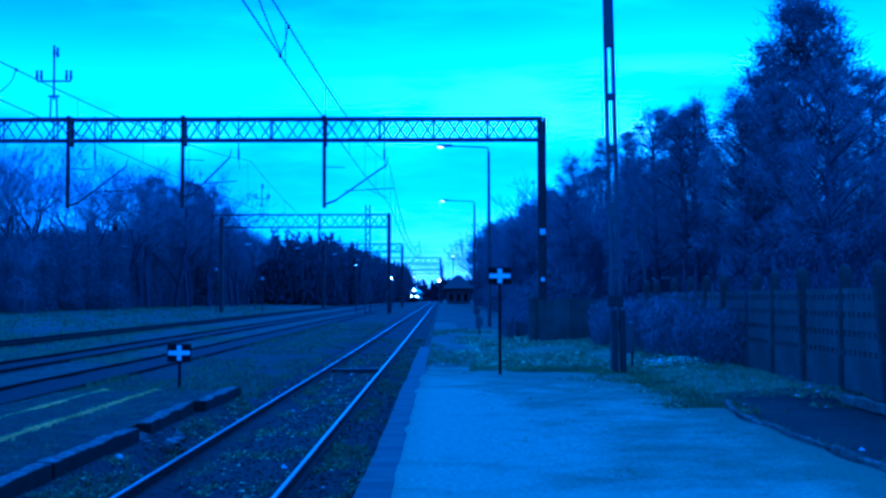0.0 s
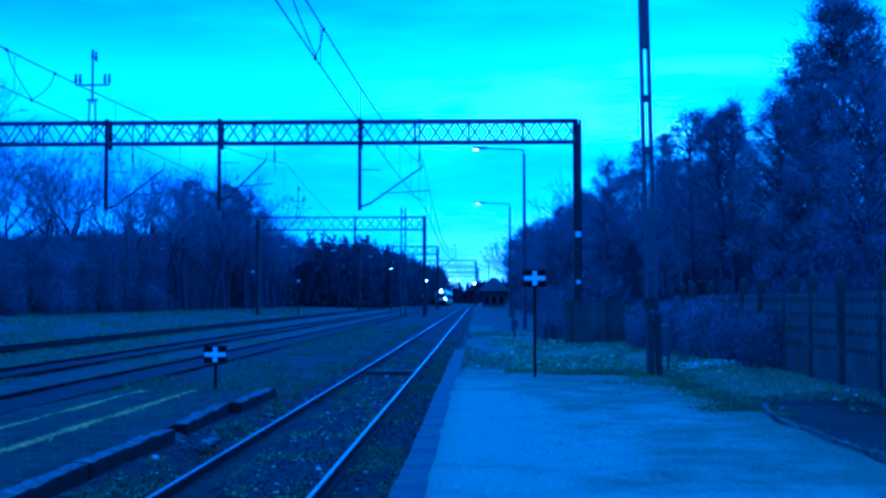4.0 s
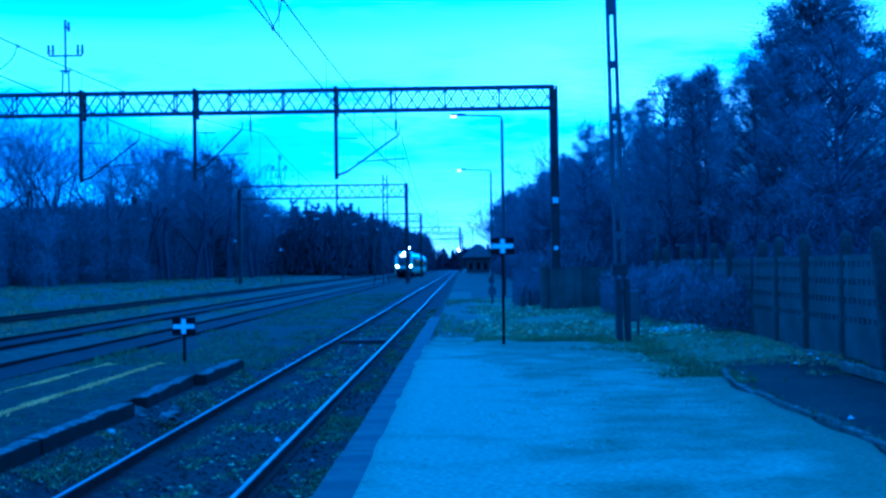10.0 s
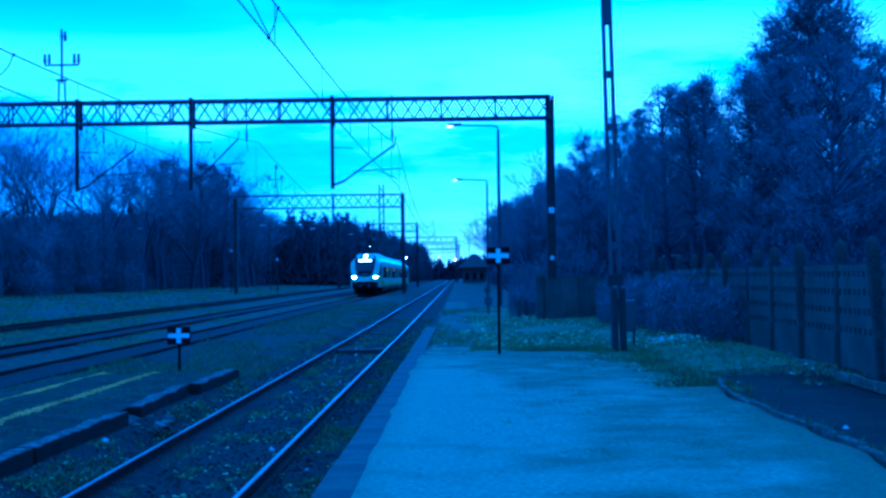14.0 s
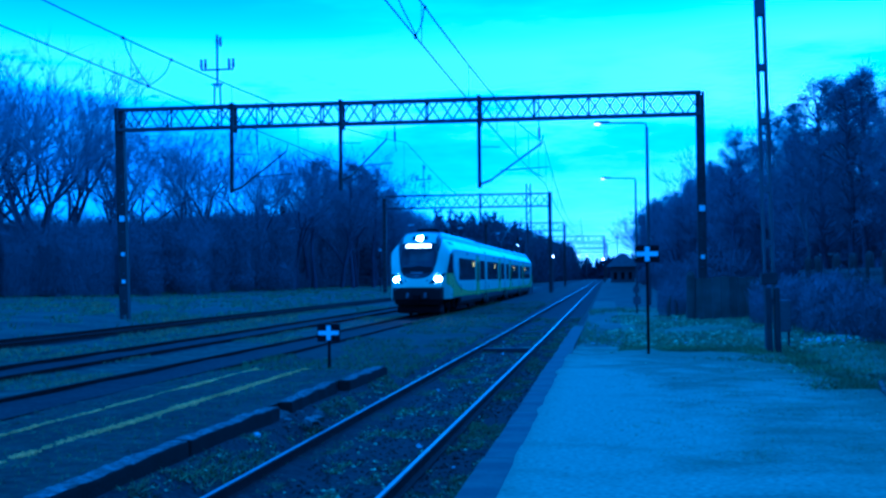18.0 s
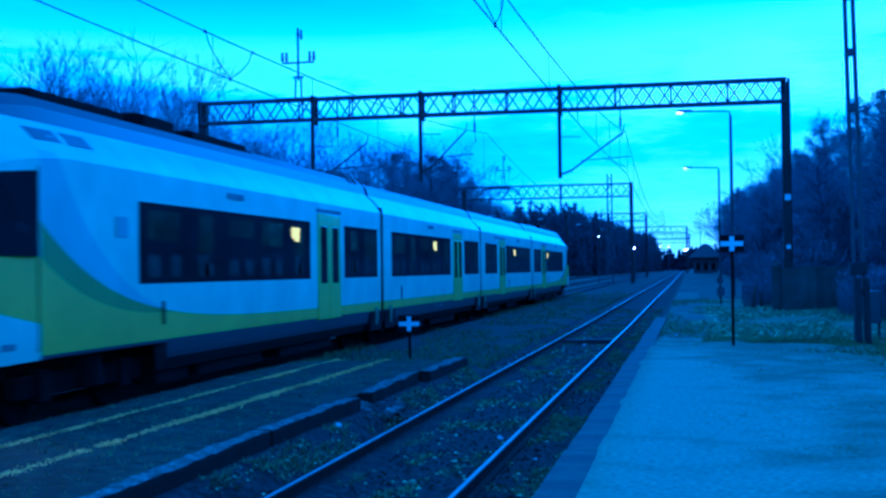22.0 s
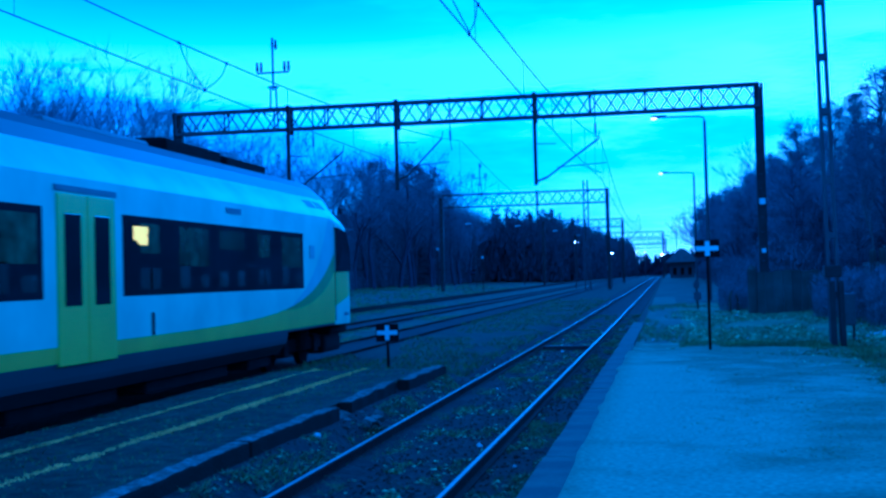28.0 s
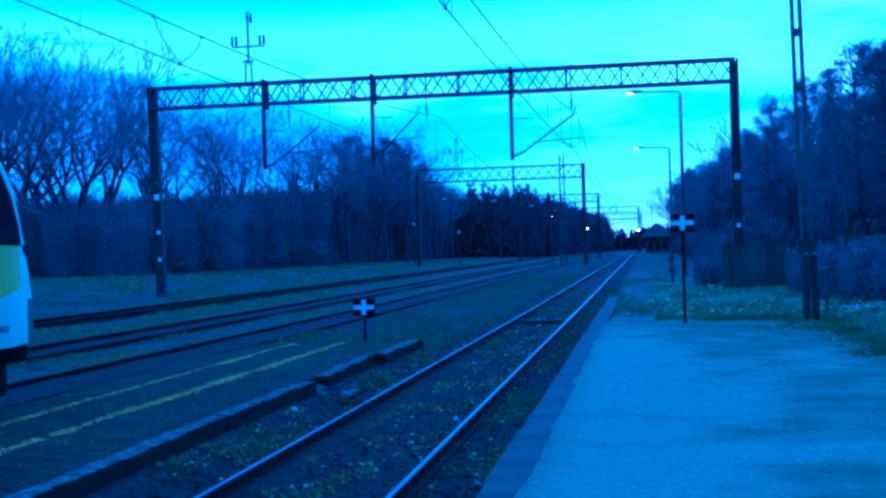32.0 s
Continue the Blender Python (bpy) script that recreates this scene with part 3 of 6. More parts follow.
def build_insulator_mast(y, x, z):
    m = thing("insulator_mast", x, y, z, "small steel mast with upright insulators on the gantry", "insulator mast", "insulator masts")
    bm = bmesh.new()
    rod(bm, [(0, 0, 0.9), (0, 0, 3.3)], 0.05, 8)
    for sx in (-0.16, 0.16):
        bar(bm, (sx, 0, 0.0), (sx * 0.8, 0, 1.1), 0.06)
    bar(bm, (-0.95, 0, 0.03), (0.9, 0, 0.03), 0.12, 0.10)
    bar(bm, (-0.25, 0, 1.05), (0.25, 0, 1.05), 0.08)
    part("mast", bm, GALV, m)
    bm = bmesh.new()
    bar(bm, (-0.78, 0, 1.75), (0.78, 0, 1.75), 0.07)
    part("cross_arm", bm, GALV, m)
    for x2, z2 in ((-0.78, 1.8), (-0.58, 1.8), (0.58, 1.8), (0.78, 1.8), (0.16, 2.85), (0.0, 2.95)):
        bm = bmesh.new()
        rod(bm, [(x2, 0, z2), (x2, 0, z2 + 0.08), (x2, 0, z2 + 0.12), (x2, 0, z2 + 0.20), (x2, 0, z2 + 0.24), (x2, 0, z2 + 0.45)], [0.03, 0.08, 0.055, 0.08, 0.055, 0.06], 10)
        part("insulator", bm, PORCELAIN, m, "brown insulator")
    return m


def build_overhead_line(x, spans, sag_low, contact_low, high, contact_high, jumpers, label):
    line = thing("overhead_line", 0, 0, 0, label, "overhead wire", "overhead lines above the tracks")

    def heights(y):
        for a, b in spans:
            if y <= b:
                break
        u = (2 * (y - a) / (b - a) - 1) ** 2
        return sag_low + (high - sag_low) * u + rise(y), contact_low + (contact_high - contact_low) * u + rise(y)

    ys = [a + (b - a) * k / 24 for a, b in spans for k in range(24)]
    bm = bmesh.new()
    rod(bm, [(x, y, heights(y)[0]) for y in ys], 0.012, 5)
    part("messenger_wire", bm, WIRE, line)
    bm = bmesh.new()
    rod(bm, [(x, y, heights(y)[1]) for y in ys], 0.011, 5)
    part("contact_wire", bm, WIRE, line)
    y = spans[0][0] + 6.0
    while y < 150:
        hi, lo = heights(y)
        bm = bmesh.new()
        rod(bm, [(x, y, hi), (x, y, lo)], 0.005, 4)
        part("dropper", bm, WIRE, line)
        y += 6.4
    for ya, yb, yc in jumpers:
        ha, lb, hc = heights(ya)[0], heights(yb)[1], heights(yc)[0]
        bm = bmesh.new()
        for y0, h0, s in ((ya, ha, 1), (yc, hc, -1)):
            pts = []
            for k in range(7):
                f = k / 6
                pts.append((x + 0.02 * s, y0 + (yb - y0) * f ** 1.25, h0 + (lb - h0) * f ** 0.75))
            rod(bm, pts, 0.009, 5)
        part("jumper_cable", bm, WIRE, line, "slack electric jumper cable")
        for q, h in ((ya, ha), (yb, lb), (yc, hc)):
            bm = bmesh.new()
            box(bm, x - 0.018, x + 0.018, q - 0.045, q + 0.045, h - 0.028, h + 0.028, 0.006)
            part("clamp", bm, DARK_STEEL, line)


def build_overhead():
    build_gantry(55.45, -21.05, 6.2, 10.12, 1.05, 0.1, 0.15, ((-15.42, 6.0), (-10.2, 6.0), (-3.74, 5.98)),
                 ((-15.42, 1, 2.65, 7.9), (-10.2, 1, 2.15, 8.3), (-3.74, 1, 2.85, 7.95)), 0.62, True,
                 "long dark steel lattice gantry spanning all tracks")
    for x in (-14.2, -7.65, -1.0):
        h = thing("wire_hanger", x, 55.45, 9.07, "thin rod with a brown insulator hanging from the gantry", "insulator", "hangers below the gantry")
        bm = bmesh.new()
        bar(bm, (0, -0.33, -0.02), (0, -0.33, 1.12), 0.05)
        part("upright", bm, STEEL, h)
        bm = bmesh.new()
        rod(bm, [(0, -0.30, 0.05), (0, -0.30, -0.45)], 0.02, 6)
        part("rod", bm, STEEL, h)
        bm = bmesh.new()
        rod(bm, [(0, -0.30, -0.85), (0.06, -0.30, -1.35)], 0.015, 6)
        part("link", bm, STEEL, h)
        bm = bmesh.new()
        rod(bm, [(0, -0.30, -0.42 - 0.05 * k) for k in range(10)], [0.03 if k % 2 else 0.065 for k in range(10)], 10)
        part("insulator", bm, PORCELAIN, h, "ribbed brown insulator")
    build_insulator_mast(55.45, -16.2, 10.12)
    build_gantry(132.6, -22.4, -4.1, 11.05, 1.45, 0.0, 0.1, ((-11.7, 7.6),), ((-11.7, 1, 2.2, 8.3),), 1.1, False, "distant steel lattice gantry over the tracks")
    build_insulator_mast(132.6, -18.0, 11.05)
    for y, xl, xr, zt in ((190, -16.8, -4.5, 10.4), (255, -16.5, 1.5, 10.4), (330, -16.5, 2.0, 10.9), (400, -16.5, 2.0, 11.1)):
        build_gantry(y, xl, xr, zt, 1.3, 0.2, 0.3, ((-10.2, 7.0),), ((-4.4 if y == 190 else -10.2, 1, 2.6, 8.6),), 1.3, False, "far steel lattice gantry in the dusk")
    mast = thing("signal_mast", -6.35, 131.5, 0.0, "slim steel lattice mast beside the far gantry", "mast")
    bm = bmesh.new()
    for sx in (-0.3, 0.3):
        bar(bm, (sx, 0, 0), (sx * 0.7, 0, 12.0), 0.12)
    for k in range(14):
        s = 1 if k % 2 else -1
        bar(bm, (0.28 * s, 0, k * 0.85), (-0.28 * s, 0, k * 0.85 + 0.85), 0.07)
    part("mast", bm, GALV, mast)
    spans = ((-22.0, 55.15), (55.15, 132.3), (132.3, 189.7), (189.7, 254.7), (254.7, 329.7), (329.7, 400))
    build_overhead_line(-0.78, ((-39.0, 55.15),) + spans[1:], 5.97, 5.39, 7.95, 6.1, ((14.2, 17.6, 18.6),), "contact and messenger wires over the near track")
    build_overhead_line(-7.1, spans, 6.47, 5.77, 8.1, 6.0, ((22.0, 23.3, 24.6),), "contact and messenger wires over the main track")
    build_overhead_line(-12.3, spans[1:], 6.5, 5.85, 7.9, 6.1, (), "contact and messenger wires over the siding")


# ---- signs, masts, lamps ----
def build_cross_sign(x, y, z0, zc, w, h, t, label):
    s = thing("stop_board", x, y, z0, label, "railway sign", "cross signs at the platform ends")
    bm = bmesh.new()
    rod(bm, [(0, 0, -0.2), (0, 0, zc - z0 + 0.12)], 0.03, 10)
    part("pole", bm, BLACK, s)
    bm = bmesh.new()
    box(bm, -w / 2, w / 2, -0.045, -0.032, zc - z0 - h / 2, zc - z0 + h / 2, 0.004)
    part("plate", bm, BLACK, s, "black plate")
    bm = bmesh.new()
    cw, ch = w * 0.91, h * 0.84
    c = zc - z0
    pts = [(-cw / 2, -t), (-t, -t), (-t, -ch / 2), (t, -ch / 2), (t, -t), (cw / 2, -t), (cw / 2, t), (t, t), (t, ch / 2), (-t, ch / 2), (-t, t), (-cw / 2, t)]
    f = [bm.verts.new((px, -0.058, c + pz)) for px, pz in pts]
    b = [bm.verts.new((px, -0.047, c + pz)) for px, pz in pts]
    bm.faces.new(f), bm.faces.new(b[::-1])
    for i in range(12):
        bm.faces.new((f[i], b[i], b[(i + 1) % 12], f[(i + 1) % 12]))
    bmesh.ops.recalc_face_normals(bm, faces=bm.faces)
    part("cross", bm, WHITE, s, "white reflective cross")
    return s


def build_street_lamp(x, y, z0, ztop, arm, lit, label, group, r=0.09):
    l = thing("street_lamp", x, y, z0, label, "street lamp", group)
    h = ztop - z0
    bm = bmesh.new()
    rod(bm, [(0, 0, -0.3), (0, 0, h * 0.3), (0, 0, h - 0.25)], [r * 1.3, r * 1.1, r * 0.8], 10)
    rod(bm, [(0, 0, h - 0.25), (-0.05, 0, h - 0.05), (-0.3, 0, h), (-arm + 0.7, 0, h + 0.06)], r * 0.42, 8)
    part("pole", bm, GALV, l)
    bm = bmesh.new()
    box(bm, -arm - 0.02, -arm + 0.78, -0.12, 0.12, h + 0.02, h + 0.15, 0.05)
    part("lamp_head", bm, GALV if lit else WHITE, l)
    bm = bmesh.new()
    bmesh.ops.create_uvsphere(bm, u_segments=12, v_segments=8, radius=1.0)
    for v in bm.verts:
        v.co = Vector((-arm + 0.12 + v.co.x * 0.17, v.co.y * 0.10, h + 0.01 + v.co.z * 0.065))
    part("bowl", bm, LAMP_GLOW if lit else WHITE, l, "glowing glass bowl" if lit else "pale glass bowl", True)
    return l


def build_masts_and_lamps():
    build_cross_sign(2.75, 24.33, 0.40, 2.30, 0.47, 0.34, 0.045, "white cross on a black plate, on a slim dark pole")
    build_cross_sign(-3.55, 23.77, 0.05, 0.80, 0.46, 0.35, 0.043, "low black plate with a white cross between the tracks")
    build_street_lamp(4.18, 65.8, 0.3, 10.07, 2.75, True, "tall platform lamp with a long arm and lit head", "platform lamps")
    build_street_lamp(4.55, 107.7, 0.45, 10.46, 2.95, True, "tall platform lamp with a long arm and lit head", "platform lamps")
    for x, y, zt in LEFT_LAMPS:
        build_street_lamp(x, y, 0.3, zt, 1.3, False, "slim yard lamp with a pale head before the wood", "yard lamps", 0.06)
    for x, y, zt, r in FAR_LIGHTS:
        l = thing("yard_light", x, y, 0.5, "distant lit lamp on a slim pole", "lamp", "far lit lamps")
        bm = bmesh.new()
        rod(bm, [(0, 0, -0.3), (0, 0, zt - 0.5)], 0.07, 8)
        part("pole", bm, GALV, l)
        bm = bmesh.new()
        bmesh.ops.create_uvsphere(bm, u_segments=10, v_segments=8, radius=r)
        for v in bm.verts:
            v.co.z = v.co.z * 0.7 + zt - 0.5
        part("globe", bm, FAR_GLOW, l, "glowing globe", True)
    # double-channel mast at the platform's end
    m = thing("catenary_mast", 5.28, 25.6, 0.25, "tall leaning mast of two steel channels with batten plates", "mast")
    m.rotation_euler = (0, radians(-1.0), 0)
    for sx in (-1, 1):
        bm = bmesh.new()
        x0, x1 = 0.085, 0.062
        for a, b, w, d in (((sx * x0, 0, 0.1), (sx * x1, 0, 10.5), 0.05, 0.18), ((sx * (x0 + 0.01), -0.085, 0.1), (sx * (x1 + 0.01), -0.085, 10.5), 0.05, 0.03), ((sx * (x0 + 0.01), 0.085, 0.1), (sx * (x1 + 0.01), 0.085, 10.5), 0.05, 0.03)):
            bar(bm, a, b, w, d)
        part("channel", bm, GALV, m, "grey steel channel")
    for z in (1.0, 2.2, 3.3, 4.70, 5.81, 6.95):
        for y0 in (-0.11, 0.095):
            bm = bmesh.new()
            box(bm, -0.09, 0.09, y0, y0 + 0.015, z, z + 0.13 if z < 6.5 else 10.2)
            part("batten_plate", bm, GALV, m)
    bm = bmesh.new()
    for sx in (-0.05, 0.12):
        box(bm, sx - 0.055, sx + 0.055, -0.22, -0.10, -0.3, 1.35, 0.02)
    box(bm, -0.17, 0.15, -0.16, 0.14, 1.42, 1.66, 0.02)
    part("stub", bm, DARK_STEEL, m, "dark stub posts at the foot")
    c = thing("electric_cabinet", 5.8, 27.6, 0.35, "narrow grey cabinet on posts beside the mast", "cabinet")
    bm = bmesh.new()
    box(bm, -0.15, 0.15, -0.10, 0.10, 0.25, 0.95, 0.02)
    part("body", bm, GALV, c)
    bm = bmesh.new()
    box(bm, -0.12, 0.12, -0.115, -0.102, 0.30, 0.90, 0.005)
    part("door", bm, PLASTER, c)
    for sx in (-0.11, 0.11):
        bm = bmesh.new()
        bar(bm, (sx, 0, -0.3), (sx, 0, 0.3), 0.05)
        part("leg", bm, DARK_STEEL, c)
    # white marks on the gantry posts
    for x, zs in ((-21.0, (4.87, 3.18, 1.88)), (6.21, (4.87, 2.7))):
        for k, z in enumerate(zs):
            t = thing("number_plate", x + (0.024 * (10.1 - z) if x < 0 else 0.0), 55.45 - 0.20, z, "small white plate on the gantry post", "plate", "plates on gantry posts")
            bm = bmesh.new()
            s = 0.13 if k == 0 else 0.09
            box(bm, -s, s, -0.02, 0.0, -s, s, 0.008)
            part("plate", bm, WHITE, t)
    # track signals
    for x, y, zt, pw in ((-4.28, 136, 2.66, 0.20), (-24.3, 140, 5.4, 0.13), (-19.0, 140, 4.3, 0.13), (3.35, 60, 1.35, 0.14), (3.2, 52, 1.0, 0.16)):
        s = thing("track_marker", x, y, 0.1, "dark post with a small pale plate beside the track", "track marker", "track markers")
        bm = bmesh.new()
        rod(bm, [(0, 0, -0.3), (0, 0, zt)], 0.06 if zt > 2 else 0.035, 8)
        part("pole", bm, DARK_STEEL, s)
        bm = bmesh.new()
        box(bm, -pw, pw, -0.09, -0.07, zt - 2 * pw - 0.1, zt - 0.1, 0.01)
        part("plate", bm, WHITE if zt > 2 else GALV, s, "pale plate")


def build_fence():
    f = thing("concrete_fence", 8.1, 0, 0.3, "weathered precast concrete fence with slotted panels, posts leaning", "fence")
    bm = bmesh.new()
    box(bm, -0.095, 0.095, -0.075, 0.075, -0.3, 1.90, 0.03)
    rod(bm, [(0, 0, 1.80), (0, 0, 1.92), (0, 0, 2.02), (0, 0, 2.08), (0, 0, 2.10)], [0.095, 0.108, 0.098, 0.06, 0.02], 12)
    post = part("post", bm, POST, f)
    bm = bmesh.new()
    length = 1.86
    rows = [0.62, 0.92, 1.22, 1.50]
    edges = [0.0] + [v for r in rows for v in (r, r + 0.10)] + [1.70]
    for a, b in zip(edges[::2], edges[1::2]):
        box(bm, -0.017, 0.017, 0, length, a, b)
    for r in rows:
        for k in range(8):
            y = length * k / 8
            box(bm, -0.010, 0.010, y, y + length / 8 * 0.50, r, r + 0.10)
    panel = part("panel", bm, FENCE, f)
    ys = [11.5 + 2.05 * k for k in range(14)]
    for k, y in enumerate(ys):
        p = post if k == 0 else post.copy()
        q = panel if k == 0 else panel.copy()
        for ob in (p, q):
            if k:
                scene.collection.objects.link(ob)
        p.location, p.rotation_euler = (0, y, 0), (radians(rng.uniform(-2.5, 2.5)), radians(rng.uniform(-4.0, 2.5) + (9.0 if k == 7 else 0.0)), 0)
        q.location, q.rotation_euler = (0, y + 0.1, 0.0), (0, radians(rng.uniform(-1.5, 1)), 0)
    f2 = thing("concrete_fence", 4.95, 44.6, 0.28, "dark plank-like fence panels closing the yard", "fence")
    bm = bmesh.new()
    rod(bm, [(0, 0, -0.3), (0, 0, 1.6), (0, 0, 1.74)], [0.17, 0.17, 0.07], 10)
    part("post", bm, FENCE, f2)
    for k in range(12):
        bm = bmesh.new()
        box(bm, 0.16 + 0.3 * k, 0.45 + 0.3 * k, -0.03, 0.03, 0, 1.52 + rng.uniform(-0.04, 0.04), 0.008)
        part("plank", bm, FENCE, f2)


def build_stakes():
    for x, y, h, lean in ((4.30, 48.0, 0.85, 9), (4.62, 48.4, 0.70, -6)):
        st = thing("stake", x, y, 0.25, "short dark broken stake in the grass", "stake", "broken stakes", rz=20)
        bm = bmesh.new()
        rod(bm, [(0, 0, -0.2), (0.02, 0, h * 0.6), (0.02 + 0.01 * lean, 0, h)], [0.075, 0.07, 0.045], 8)
        part("stake", bm, POST, st)


def build_buildings():
    h = thing("station_building", 4.2, 242, 0.3, "distant station house with a broad dark hipped roof", "house")
    bm = bmesh.new()
    box(bm, -1.5, 3.2, 0, 9, -0.5, 3.7)
    part("wall", bm, PLASTER, h)
    bm = bmesh.new()
    e = [bm.verts.new(p) for p in ((-2.5, -1.0, 3.5), (4.2, -1.0, 3.5), (4.2, 10.0, 3.5), (-2.5, 10.0, 3.5))]
    r = [bm.verts.new(p) for p in ((0.4, 2.6, 6.2), (1.3, 2.6, 6.2), (1.3, 6.4, 6.2), (0.4, 6.4, 6.2))]
    bm.faces.new(r), bm.faces.new(e[::-1])
    for i in range(4):
        bm.faces.new((e[i], e[(i + 1) % 4], r[(i + 1) % 4], r[i]))
    roof = part("roof", bm, ROOF_TILE, h)
    for x in (-0.6, 0.85, 2.3):
        bm = bmesh.new()
        box(bm, x - 0.35, x + 0.35, -0.04, -0.01, 1.0, 2.4)
        w = part("window", bm, BLACK, h)
    s = thing("shed", 13.3, 62, 0.3, "small pale shed wall glimpsed between the trees", "shed")
    bm = bmesh.new()
    box(bm, -0.6, 0.6, 0, 1.5, -0.3, 2.5)
    part("wall", bm, PLASTER, s)
    bm = bmesh.new()
    bar(bm, (-0.66, 0.75, 2.55), (0.66, 0.75, 2.55), 1.7, 0.10)
    part("roof", bm, PANEL, s, "pale sheet roof")


def scatter(name, mat, count, place, size, label, category, blades=1, broad=0.10, loll=0.7):
    vs, fs = [], []
    for _ in range(count):
        x, y, z = place()
        for _b in range(blades):
            a = rng.uniform(0, 6.283)
            h = size * rng.uniform(0.5, 1.3)
            w = size * broad
            lx, ly = rng.gauss(0, loll) * h, rng.gauss(0, loll) * h
            ox, oy = rng.gauss(0, size * 0.22), rng.gauss(0, size * 0.22)
            k = len(vs)
            vs += [(x + ox - math.cos(a) * w, y + oy - math.sin(a) * w, z - 0.02), (x + ox + math.cos(a) * w, y + oy + math.sin(a) * w, z - 0.02), (x + ox + lx, y + oy + ly, z + h)]
            fs.append((k, k + 1, k + 2))
    return tagged(from_lists(name, vs, fs, mat), label, category, kind="stuff")


def chips(name, mat, count, place, size, label, category, tall=0.55):
    vs, fs = [], []
    for _ in range(count):
        x, y, z = place()
        s = size * rng.uniform(0.5, 1.5)
        a = rng.uniform(0, 6.283)
        k = len(vs)
        for j in range(4):
            q = a + j * 1.571 + rng.uniform(-0.4, 0.4)
            vs.append((x + math.cos(q) * s * 1.3, y + math.sin(q) * s * 0.9, z))
        vs.append((x + rng.uniform(-0.3, 0.3) * s, y, z + 0.016 + s * tall * rng.uniform(0.5, 1.5)))
        fs += [(k, k + 1, k + 4), (k + 1, k + 2, k + 4), (k + 2, k + 3, k + 4), (k + 3, k, k + 4)]
    return tagged(from_lists(name, vs, fs, mat), label, category, kind="stuff")


def on_ground(x0, x1, y0, y1, clump=0.0, power=1.0):
    def place():
        for _ in range(60):
            x, y = rng.uniform(x0, x1), y0 + (y1 - y0) * rng.random() ** power
            if noise.noise((x * 0.6, y * 0.25, 7.7)) > clump - 0.5:
                break
        return x, y, ground_z(x, y)
    return place


def speckled(x0, x1, y0, y1, power, least):
    """Small uneven patches, for moss, tufts and litter."""
    def place():
        for _ in range(40):
            x, y = rng.uniform(x0, x1), y0 + (y1 - y0) * rng.random() ** power
            if noise.noise((x * 2.4, y * 1.1, 4.4)) + 0.5 * noise.noise((x * 7, y * 4, 1.2)) > least:
                break
        return x, y, ground_z(x, y)
    return place


